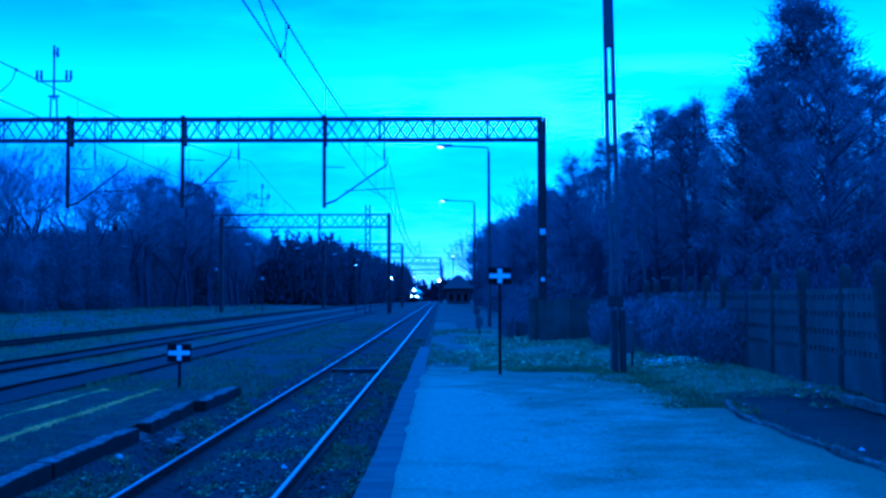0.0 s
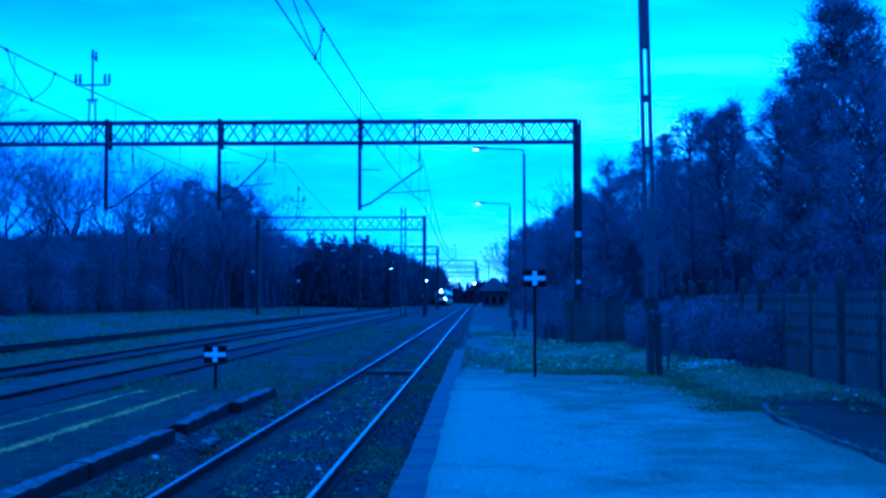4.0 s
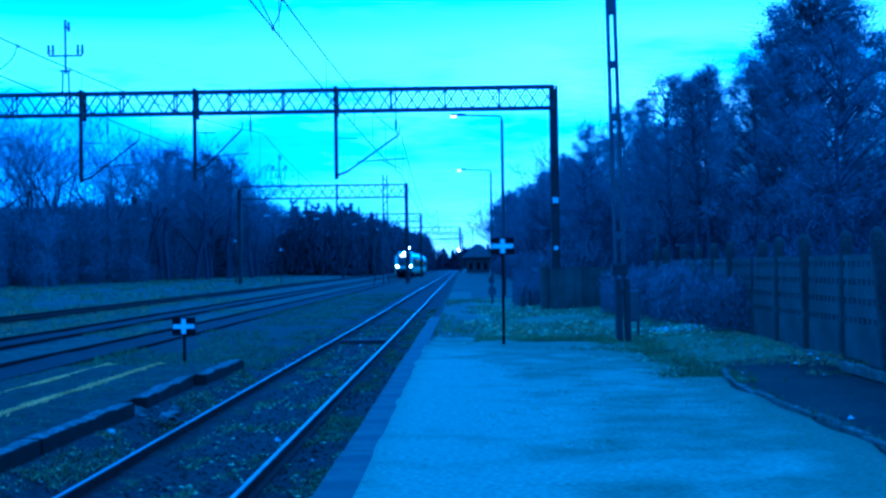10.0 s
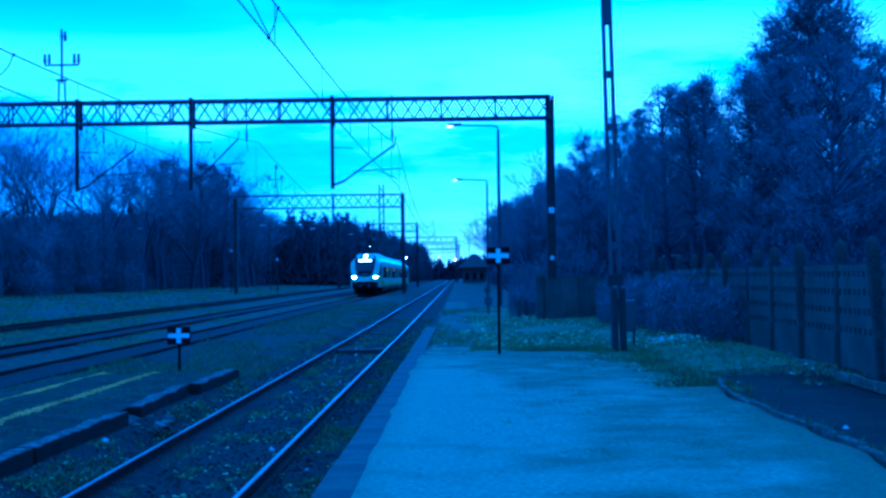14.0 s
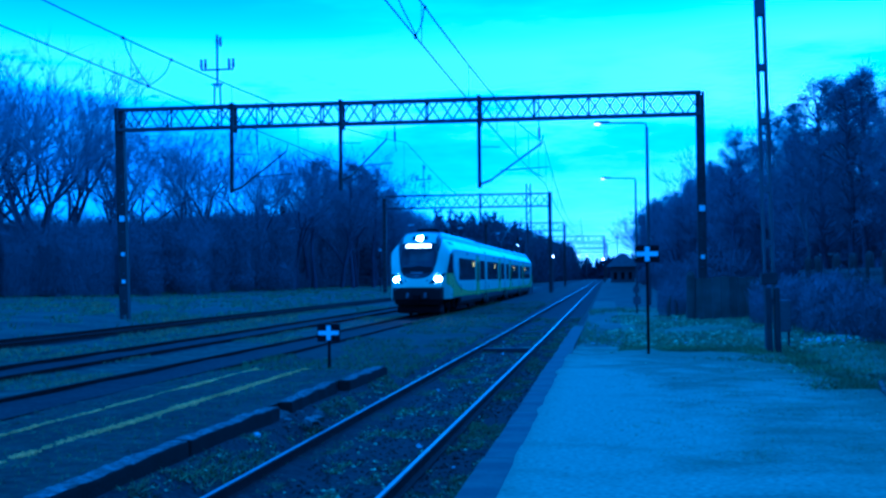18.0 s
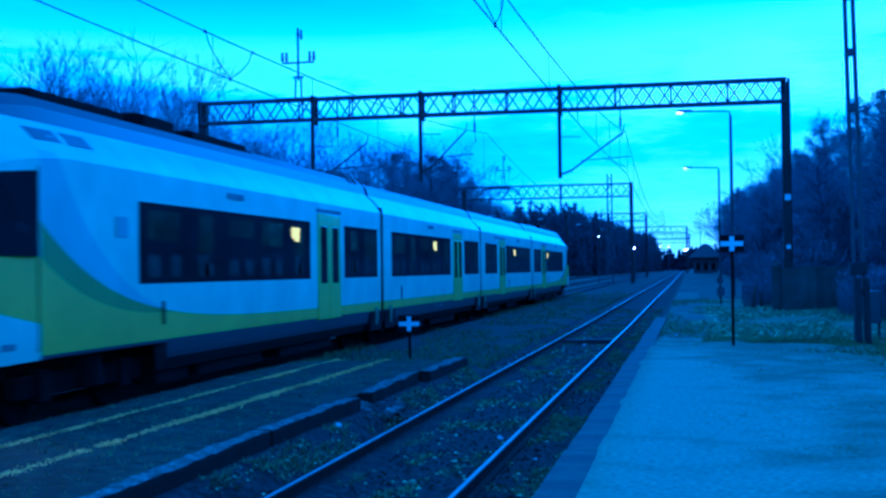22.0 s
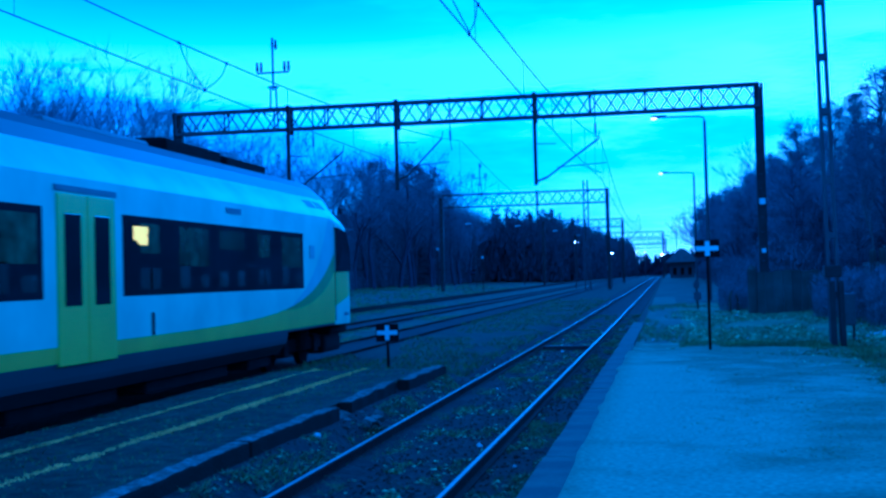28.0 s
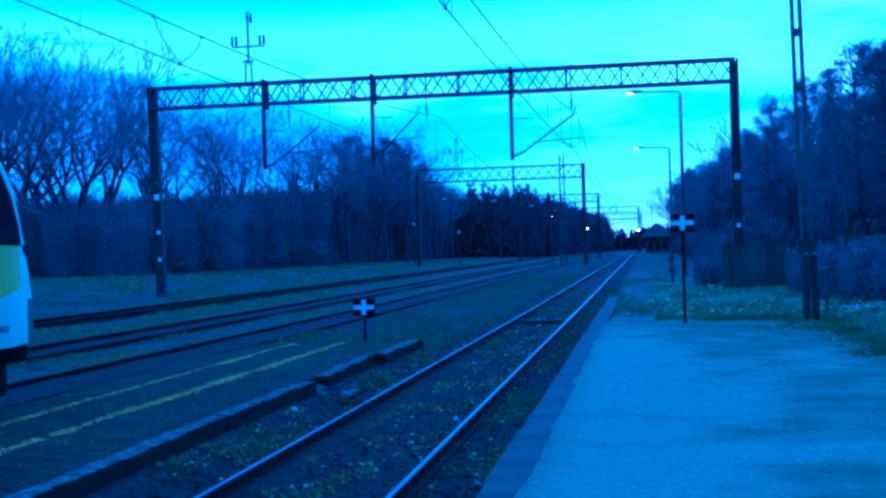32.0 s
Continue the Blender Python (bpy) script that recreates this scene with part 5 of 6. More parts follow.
def build_train():
    t = thing("passenger_train", 0, 0, 0, "white and yellow four-car electric train with lit headlights", "train")
    nose = [0.0, 0.05, 0.15, 0.3, 0.45, 0.65, 0.85, 1.05, 1.25, 1.4, 1.55, 1.9, 2.4, 3.2, 4.0, 5.0, 6.18]
    straight = lambda a, b: [a + (b - a) * k / 6 for k in range(7)]
    c1 = body_mesh("car_body", nose + straight(6.24, 18.85), t, False, True, "white front car with yellow sweep")
    c2 = body_mesh("car_body", straight(19.15, 33.55), t, False, False, "white middle car with yellow stripe")
    c3 = body_mesh("car_body", straight(33.85, 48.45), t, False, False, "white middle car with yellow stripe")
    c4 = body_mesh("car_body", nose + straight(6.24, 19.67), t, True, True, "white rear car with yellow sweep")
    for side in (1, -1):
        for parent, wins, door in ((c1, ((5.25, 13.1, 5, 11.9), (15.6, 18.5, 2, None)), (13.6, 15.25)), (c2, ((20.0, 27.9, 5, 25.2), (30.35, 33.2, 2, None)), (28.35, 29.9)),
                                   (c3, ((34.7, 37.6, 2, None), (40.0, 48.0, 5, 42.3)), (38.15, 39.75)), (c4, ((49.4, 52.4, 2, None), (54.65, 63.35, 5, 55.0)), (52.75, 54.4))):
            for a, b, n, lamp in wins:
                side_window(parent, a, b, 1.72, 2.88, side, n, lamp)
            side_door(parent, door[0], door[1], side)
    for y in (19.0, 33.7, 48.6):
        bm = bmesh.new()
        box(bm, -1.37, 1.37, y - 0.15, y + 0.15, 0.75, 3.42)
        bellows = part("bellows", bm, RUBBER, t, "black corrugated gangway bellows")
        for k in range(5):
            y0 = y - 0.14 + 0.055 * k
            for name, w, z0, z1 in (("fold", 1.425, 0.7, 3.45), ("roof_fold", 0.98, 3.44, 4.0)):
                bm = bmesh.new()
                box(bm, -w, w, y0, y0 + 0.035, z0, z1, 0.016)
                part(name, bm, RUBBER, bellows)
        bogie(t, y)
        for s in (-1, 1):
            # dark blocks over the skirt stand in for the shaded bogie gap
            bm = bmesh.new()
            x0, x1 = sorted((s * 1.30, s * 1.449))
            box(bm, x0, x1, y - 1.25, y - 0.17, 0.42, 0.875, 0.01)
            box(bm, x0, x1, y + 0.17, y + 1.25, 0.42, 0.875, 0.01)
            part("bogie_gap_cover", bm, UNDER, t, "dark block over the skirt standing in for the shaded bogie gap")
            for dy in (-0.72, 0.72):
                bm = bmesh.new()
                rod(bm, [(s * 1.45, y + dy, 0.56), (s * 1.45, y + dy, 0.66), (s * 1.45, y + dy, 0.68), (s * 1.45, y + dy, 0.92), (s * 1.45, y + dy, 0.98)], [0.04, 0.04, 0.06, 0.06, 0.04], 10)
                part("damper", bm, DAMPER, t, "pale yellowish suspension damper")
    for y in (4.35, LENGTH - 4.35):
        bogie(t, y)
    for a, b in ((6.4, 7.6), (8, 11), (12, 15.5), (22, 25), (26, 30), (37, 40), (42, 45), (52, 55), (56, 59.5), (60.6, 61.9)):
        bm = bmesh.new()
        box(bm, -1.15, 1.15, a, b, 0.20, 0.62, 0.04)
        part("underfloor_box", bm, UNDER, t)
    for a, b, w, h in ((3.9, 6.6, 0.55, 0.33), (7.2, 8.4, 0.6, 0.38), (8.9, 11.5, 0.7, 0.30), (12.2, 14.8, 0.6, 0.22), (20.5, 24, 0.5, 0.07), (25, 28.5, 0.5, 0.06), (36, 40, 0.5, 0.06), (41, 44, 0.5, 0.08), (54, 57.5, 0.6, 0.26), (58, 60.6, 0.7, 0.38), (61, 63.4, 0.65, 0.34)):
        bm = bmesh.new()
        box(bm, -w, w, a, b, 4.0, 4.0 + h, 0.05)
        for k in range(5):
            yy = a + (b - a) * (k + 0.5) / 5
            box(bm, -w * 0.8, w * 0.8, yy - 0.12, yy + 0.12, 4.0 + h, 4.03 + h)
        part("roof_unit", bm, UNDER if h > 0.29 else TRAIN_GREY, t, "dark ribbed roof unit")
    pantograph(t, 17.2, False)
    pantograph(t, 47.0, True)
    for mirror, car in ((False, c1), (True, c4)):
        my = (lambda y: LENGTH - y) if mirror else (lambda y: y)
        skin = BVHTree.FromPolygons([tuple(v.co) for v in car.data.vertices], [tuple(p.vertices) for p in car.data.polygons])
        rim = along((0.0, 1.82), (0.38, 1.85), (0.57, 1.92), (0.71, 2.04), (0.81, 2.22), (0.89, 2.50), (0.95, 2.90), (0.98, 3.18))
        brow = along((0.0, 3.58), (0.66, 3.56), (0.86, 3.50), (0.98, 3.34))
        front_panel("windscreen", skin, TRAIN_GLASS, t, mirror, -0.98, 0.98, lambda x: rim(abs(x)), lambda x: brow(abs(x)), 0.015, "large raked dark windscreen", 30, 16)
        front_panel("destination_display", skin, RUBBER if mirror else DISPLAY, t, mirror, -0.61, 0.61, along((-1, 3.33), (1, 3.33)), along((-1, 3.49), (1, 3.49)), 0.035, "unlit display" if mirror else "lit white destination display", 10, 4)
        front_panel("dashboard", skin, RUBBER, t, mirror, -0.72, 0.72, lambda x: max(rim(abs(x)) + 0.02, 2.06), lambda x: 2.37 + 0.07 * max(0.0, 1 - abs(x - 0.08) / 0.3), 0.021, "dark dashboard behind the glass", 16, 4)
        front_panel("front_plate", skin, TRAIN_GREY, t, mirror, -0.30, 0.30, along((-1, 2.07), (1, 2.07)), along((-1, 2.16), (1, 2.16)), 0.03, "small pale plate under the windscreen", 4, 2)
        front_panel("front_plate", skin, TRAIN_GREY, t, mirror, -0.12, 0.12, along((-1, 1.93), (1, 1.93)), along((-1, 1.98), (1, 1.98)), 0.03, "", 4, 2)
        front_panel("top_light_recess", skin, TRAIN_GLASS, t, mirror, -0.40, 0.40, lambda x: 3.69, lambda x: 3.93 - 0.05 * abs(x), 0.012, "dark recess round the roof light", 10, 6)
        x0, x1, lo, hi = oval(0.0, 3.81, 0.14, 0.105)
        front_panel("top_light", skin, TRAIN_GLASS if mirror else HEADLIGHT, t, mirror, x0, x1, lo, hi, 0.035, "unlit roof light" if mirror else "bright roof headlight", 12, 6)
        for s in (-1, 1):
            lo, hi = along((0.62, 1.57), (0.90, 1.61), (1.12, 1.72), (1.25, 1.88), (1.33, 2.07)), along((0.62, 1.61), (0.78, 1.78), (0.95, 1.93), (1.15, 2.02), (1.33, 2.10))
            a, b = sorted((s * 0.62, s * 1.32))
            front_panel("lamp_housing", skin, TRAIN_GLASS, t, mirror, a, b, lambda x: lo(abs(x)), lambda x: hi(abs(x)), 0.012, "dark slanted lamp housing", 14, 6)
            x0, x1, lo2, hi2 = oval(s * 1.02, 1.81, 0.14, 0.10)
            front_panel("headlight", skin, TRAIN_GLASS if mirror else HEADLIGHT, t, mirror, x0, x1, lo2, hi2, 0.04, "unlit rear headlight" if mirror else "glaring white headlight", 12, 6)
            x0, x1, lo3, hi3 = oval(s * 0.52, 1.72, 0.045, 0.045)
            front_panel("sensor", skin, RUBBER, t, mirror, x0, x1, lo3, hi3, 0.02, "", 6, 3)
            # cab side window
            pts = ((1.02, 2.08), (2.50, 2.08), (2.50, 3.10), (1.66, 3.02), (1.36, 2.68), (1.12, 2.34))
            outer, inner = [], []
            bm = bmesh.new()
            for d, z in pts:
                p = skin.ray_cast(Vector((s * 4.0, my(d), z)), Vector((-s, 0, 0)))[0]
                outer.append(bm.verts.new((p.x + s * 0.05, my(d), z)))
                inner.append(bm.verts.new((p.x - s * 0.05, my(d), z)))
            bm.faces.new(outer), bm.faces.new(inner[::-1])
            for i in range(6):
                bm.faces.new((outer[i], inner[i], inner[(i + 1) % 6], outer[(i + 1) % 6]))
            bmesh.ops.recalc_face_normals(bm, faces=bm.faces)
            part("cab_window", bm, TRAIN_GLASS, t, "dark cab side window")
            # slits of air vents in the roof cove behind the cab
            for d0 in (2.75, 3.55):
                bm = bmesh.new()
                v = []
                for d, z in ((d0, 3.50), (d0 + 0.62, 3.50), (d0 + 0.62, 3.66), (d0, 3.66)):
                    p = skin.ray_cast(Vector((s * 4.0, my(d), z)), Vector((-s, 0, 0)))[0]
                    v.append(bm.verts.new((p.x + s * 0.008, my(d), p.z + 0.008)))
                w = [bm.verts.new((c.co.x - 0.05 * s, c.co.y, c.co.z - 0.05)) for c in v]
                bm.faces.new(v), bm.faces.new(w[::-1])
                for i in range(4):
                    bm.faces.new((v[i], w[i], w[(i + 1) % 4], v[(i + 1) % 4]))
                bmesh.ops.recalc_face_normals(bm, faces=bm.faces)
                part("cove_vent", bm, TRAIN_GREY, t, "grey air vent")
            bm = bmesh.new()
            y0, y1 = sorted((my(2.555), my(2.58)))
            box(bm, s * 1.435 - 0.012, s * 1.435 + 0.012, y0, y1, 0.95, 3.16)
            part("cab_door_seam", bm, RUBBER, t)
        bm = bmesh.new()
        y0, y1 = sorted((my(0.30), my(1.9)))
        box(bm, -1.10, 1.10, y0, y1, 0.58, 0.95, 0.10)
        y0, y1 = sorted((my(0.72), my(2.3)))
        box(bm, -1.05, 1.05, y0, y1, 0.16, 0.60, 0.13)
        y0, y1 = sorted((my(-0.22), my(0.5)))
        box(bm, -0.14, 0.14, y0, y1, 0.82, 1.06, 0.03)
        part("coupler", bm, UNDER, t, "dark coupler and obstacle deflector")
        for s in (-1, 1):
            bm = bmesh.new()
            y0, y1 = sorted((my(-0.03), my(0.25)))
            box(bm, s * 0.42 - 0.05, s * 0.42 + 0.05, y0, y1, 0.92, 1.16, 0.02)
            part("bracket", bm, TRAIN_GREY, t)
    # small fittings along the sides
    for side in (1, -1):
        x = 1.440 * side
        xx = x + 0.012 * side
        for y in (6.0, 21.0, 40.7, 55.6):
            bm = bmesh.new()
            box(bm, min(x, xx), max(x, xx), y, y + 0.09, 1.12, 1.46, 0.004)
            part("grab_handle", bm, RUBBER, t, "small dark recessed handle")
        for y in (4.56, 63.83):
            bm = bmesh.new()
            box(bm, min(x, xx), max(x, xx), y, y + 0.34, 2.36, 2.64, 0.004)
            part("side_panel", bm, PANEL, t, "small grey panel")
        for y, w, z0 in ((66.57, 0.08, 1.03), (66.68, 0.08, 1.03), (66.79, 0.06, 1.03), (66.88, 0.09, 1.03), (1.76, 0.08, 1.0), (1.87, 0.08, 1.0), (1.98, 0.07, 1.0), (25.4, 0.26, 0.74), (26.0, 0.2, 0.74), (26.25, 0.2, 0.74)):
            bm = bmesh.new()
            xa, xb = x + 0.001 * side, x + 0.006 * side
            box(bm, min(xa, xb), max(xa, xb), y, y + w, z0, z0 + 0.08)
            part("lettering", bm, TRAIN_GREY, t, "small dark lettering")
        for y in (8.6, 24.5, 37.0, 43.4, 58.8):
            bm = bmesh.new()
            box(bm, min(x, xx), max(x, xx), y, y + 0.75, 3.10, 3.20, 0.004)
            part("side_vent", bm, TRAIN_GREY, t)
    return t


# ---- what moves ----
TRAIN_WAY = ((0, 389.0), (3, 318), (6, 256.5), (7, 237), (8, 218.6), (9, 202.2), (10, 185.2), (11, 167.6), (12, 150), (13, 132.2), (14.2, 112.5), (15.5, 93.0), (16.5, 78.2), (17.5, 63.8), (18.2, 54.6), (19, 44.7),
             (20, 32.6), (21, 21.0), (22, 10.7), (23, 0.68), (24, -8.7), (25, -17.2), (26, -25.03), (27.3, -34.0), (28.7, -42.4), (29.5, -46.0), (30.5, -49.6), (31.2, -51.6), (32, -53.3))


def motions():
    walk(train, [(t, pose(-7.05, y, rise(y), 0, 0, 0)) for t, y in TRAIN_WAY])

# ---- trees ----
def tube_to(vs, fs, a, b, ra, rb, sides):
    d = (b - a).normalized()
    up = Vector((0, 0, 1)) if abs(d.z) < 0.9 else Vector((1, 0, 0))
    s = d.cross(up).normalized()
    u = s.cross(d)
    k = len(vs)
    for p, r in ((a, ra), (b, rb)):
        for j in range(sides):
            q = 2 * math.pi * j / sides
            vs.append(tuple(p + (s * math.cos(q) + u * math.sin(q)) * r))
    for j in range(sides):
        fs.append((k + j, k + (j + 1) % sides, k + sides + (j + 1) % sides, k + sides + j))


def spread_from(r, d, lean):
    """A direction that leaves d by about lean (radians)."""
    v = Vector((r.gauss(0, 1), r.gauss(0, 1), r.gauss(0, 1)))
    v = (v - v.dot(d) * d).normalized()
    return (d * math.cos(lean) + v * math.sin(lean)).normalized()


def forked_tree(seed, height, fork, open_by, leaders, girth=0.021):
    """A bare broad-crowned tree: a short bole that forks into rising leaders and those into ever finer twigs."""
    r = random.Random(seed)
    tv, tf, cv, cf = [], [], [], []

    def twig(p, d, length):
        d = spread_from(r, d, r.uniform(0.1, 0.8))
        s = spread_from(r, d, 1.5) * r.uniform(0.005, 0.010)
        i = len(cv)
        cv.extend((tuple(p - s), tuple(p + s), tuple(p + d * length)))
        cf.append((i, i + 1, i + 2))

    def grow(p, d, length, radius, level):
        segs = 3 if level < 3 else 2
        vs, fs = (tv, tf) if level <= 2 else (cv, cf)
        a = p
        for k in range(segs):
            d = (d + Vector((r.gauss(0, 0.11), r.gauss(0, 0.11), 0.07 + r.gauss(0, 0.05)))).normalized()
            b = a + d * length / segs
            tube_to(vs, fs, a, b, radius * (1 - 0.28 * k / segs), radius * (1 - 0.28 * (k + 1) / segs), (8, 6, 5, 4, 3, 3, 3)[level])
            if level >= 2:
                for _ in range(2 + level):
                    twig(a.lerp(b, r.random()), d, length * r.uniform(0.3, 0.7))
            if 1 <= level <= 4 and r.random() < 0.38:
                grow(a.lerp(b, r.random()), spread_from(r, d, r.uniform(0.6, 1.1)), length * r.uniform(0.45, 0.65), radius * 0.42, level + 2 if level < 4 else 6)
            a = b
        if level >= 6:
            for _ in range(9):
                twig(a, d, length * r.uniform(0.5, 1.3))
            return
        kids = leaders if level == 0 else 2 + (r.random() < 0.22)
        turn = r.uniform(0, 6.283)
        for k in range(kids):
            lean = open_by * r.uniform(0.55, 1.25)
            side = Vector((math.cos(turn + 6.283 * k / kids), math.sin(turn + 6.283 * k / kids), 0))
            side = (side - side.dot(d) * d).normalized()
            way = (d * math.cos(lean) + side * math.sin(lean)).normalized()
            grow(a, way, length * r.uniform(0.66, 0.92) if level else height * r.uniform(0.20, 0.27), radius * (0.70 if kids < 3 else 0.60) * (1.0 if level < 2 else 0.74), level + 1)

    grow(Vector((0, 0, -0.4)), Vector((r.gauss(0, 0.05), r.gauss(0, 0.05), 1)).normalized(), height * fork, girth * height, 0)
    k = height * 1.114 / max(v[2] for v in cv)
    return [tuple(c * k for c in v) for v in tv], tf, [tuple(c * k for c in v) for v in cv], cf


def clumped_tree(seed, height, low, width, clusters, point, leaves):
    """A dense tree: branches run from the bole out to clumps of twigs and withered leaves that fill an uneven crown."""
    r = random.Random(seed)
    tv, tf, cv, cf = [], [], [], []
    pts = [Vector((0, 0, -0.4))]
    for k in range(10):
        pts.append(pts[-1] + Vector((r.gauss(0, 0.12), r.gauss(0, 0.12), (height * 0.95 + 0.4) / 10)))
    for k in range(10):
        tube_to(tv, tf, pts[k], pts[k + 1], 0.016 * height * (1 - k / 10.5) + 0.02, 0.016 * height * (1 - (k + 1) / 10.5) + 0.02, 7)

    def bole(z):
        q = min(9.999, max(0.0, (z + 0.4) / (height * 0.95 + 0.4) * 10))
        return pts[int(q)].lerp(pts[int(q) + 1], q - int(q))

    for n in range(clusters):
        g = ((n + r.random()) / clusters) ** 0.9
        z = height * (low + (1 - low) * g)
        reach = width * (min(1.0, 0.5 + 1.6 * g) * max(0.0, 1 - g ** point) ** 0.75 + 0.05)
        az, out = n * 2.4 + r.uniform(-0.6, 0.6), reach * math.sqrt(r.uniform(0.08, 1.0))
        c = bole(z) + Vector((math.cos(az) * out, math.sin(az) * out, r.gauss(0, 0.3)))
        start = bole(max(height * 0.12, z - out * r.uniform(0.5, 1.1)))
        mid = start.lerp(c, 0.5) + Vector((r.gauss(0, 0.2), r.gauss(0, 0.2), r.uniform(-0.1, 0.3)))
        tube_to(tv, tf, start, mid, 0.055, 0.04, 4)
        tube_to(tv, tf, mid, c, 0.04, 0.018, 4)
        size = 0.066 * height * r.uniform(0.6, 1.25) * (1.15 - 0.6 * g)
        away = Vector((math.cos(az), math.sin(az), 0.55)).normalized()
        for _ in range(120):
            p = c + Vector((r.gauss(0, size * 0.5), r.gauss(0, size * 0.5), r.gauss(0, size * 0.42)))
            d = (away + Vector((r.gauss(0, 0.7), r.gauss(0, 0.7), r.gauss(0.1, 0.6)))).normalized()
            s = spread_from(r, d, 1.5) * r.uniform(0.008, 0.018)
            i = len(cv)
            cv.extend((tuple(p - s), tuple(p + s), tuple(p + d * size * r.uniform(0.4, 1.0))))
            cf.append((i, i + 1, i + 2))
        for _ in range(leaves):
            p = c + Vector((r.uniform(-1, 1), r.uniform(-1, 1), r.uniform(-0.8, 0.9))) * size * r.uniform(0.4, 1.0)
            u, v = (Vector((r.gauss(0, 1), r.gauss(0, 1), r.gauss(0, 1))).normalized() * r.uniform(0.05, 0.12) for _k in range(2))
            i = len(cv)
            cv.extend((tuple(p - u), tuple(p + v), tuple(p + u)))
            cf.append((i, i + 1, i + 2))
    k = height * 1.114 / max(v[2] for v in cv)
    return [tuple(c * k for c in v) for v in tv], tf, [tuple(c * k for c in v) for v in cv], cf


def conifer(seed, height, layers, per, width):
    r = random.Random(seed)
    tv, tf, cv, cf = [], [], [], []
    tube_to(tv, tf, Vector((0, 0, -0.4)), Vector((0, 0, height)), 0.016 * height, 0.02, 6)
    for k in range(layers):
        f = (k + 0.5) / layers
        z = height * (0.10 + 0.90 * f)
        reach = width * (1 - f) ** 0.75 + 0.15
        for j in range(per):
            az = r.uniform(0, 6.283)
            ln = reach * r.uniform(0.6, 1.25)
            base = Vector((0, 0, z + r.uniform(-0.3, 0.3)))
            tip = base + Vector((math.cos(az) * ln, math.sin(az) * ln, r.uniform(-0.25, 0.25) * ln))
            side = Vector((-math.sin(az), math.cos(az), 0))
            for q in range(4):
                a = base.lerp(tip, q / 4)
                b = base.lerp(tip, (q + 1.6) / 4)
                w = 0.20 * ln * (1 - q / 6) + 0.10
                for sg in (-1, 1):
                    i = len(cv)
                    o = side * sg * w * r.uniform(0.7, 1.3) + Vector((0, 0, r.uniform(-0.25, 0.12)))
                    cv.extend((tuple(a), tuple(b), tuple(a.lerp(b, 0.75) + o)))
                    cf.append((i, i + 1, i + 2))
                i = len(cv)
                cv.extend((tuple(a + Vector((0, 0, 0.1))), tuple(b), tuple(a.lerp(b, 0.6) + Vector((0, 0, -0.30 * r.random() - 0.1)))))
                cf.append((i, i + 1, i + 2))
    return tv, tf, cv, cf


def thicket(seed, height, width, count, fine=1.0):
    """Dense brushwood: stems and a mass of thin, mostly upright dead twigs."""
    r = random.Random(seed)
    tv, tf, cv, cf = [], [], [], []
    for _ in range(9):
        p = Vector((r.gauss(0, width * 0.4), r.gauss(0, width * 0.4), -0.2))
        tube_to(tv, tf, p, p + Vector((r.gauss(0, 0.5), r.gauss(0, 0.5), height * r.uniform(0.6, 1.0))), 0.06 * fine, 0.015 * fine, 4)
    for _ in range(count):
        a, q = r.uniform(0, 6.283), width * math.sqrt(r.random())
        top = height * (1.0 - 0.22 * (q / width) ** 2) * (0.86 + 0.14 * math.sin(a * 3 + seed))
        p = Vector((math.cos(a) * q, math.sin(a) * q, top * r.random() ** 0.85))
        d = Vector((r.gauss(0, 0.45 / fine ** 0.6), r.gauss(0, 0.45 / fine ** 0.6), 1)).normalized() * r.uniform(0.4, 1.0) * fine
        s = Vector((r.gauss(0, 1), r.gauss(0, 1), r.gauss(0, 0.4))).normalized() * r.uniform(0.03, 0.07) * fine
        i = len(cv)
        cv.extend((tuple(p - s), tuple(p + s), tuple(p + d)))
        cf.append((i, i + 1, i + 2))
    return tv, tf, cv, cf


def tree_thing(name, data, bark, leaf, label, category, group):
    t = thing(name, 0, 0, 0, label, category, group)
    st = from_lists("trunk" if category != "shrub" else "stem", data[0], data[1], bark, t, smooth=True)
    if category == "shrub":
        tagged(st, kind="stuff")
    from_lists("crown", data[2], data[3], leaf, t)
    return t


def plant(protos, spots):
    used = set()
    for k, (x, y, s) in enumerate(spots):
        i = k % len(protos)
        m = pose(x, y, ground_z(x, y), 0, 0, rng.uniform(0, 360))
        if i not in used:
            used.add(i)
            ob = protos[i]
            ob.matrix_world = m
        else:
            ob = copy_thing(protos[i], m)
        ob.scale = (s * rng.uniform(0.9, 1.1), s * rng.uniform(0.9, 1.1), s)


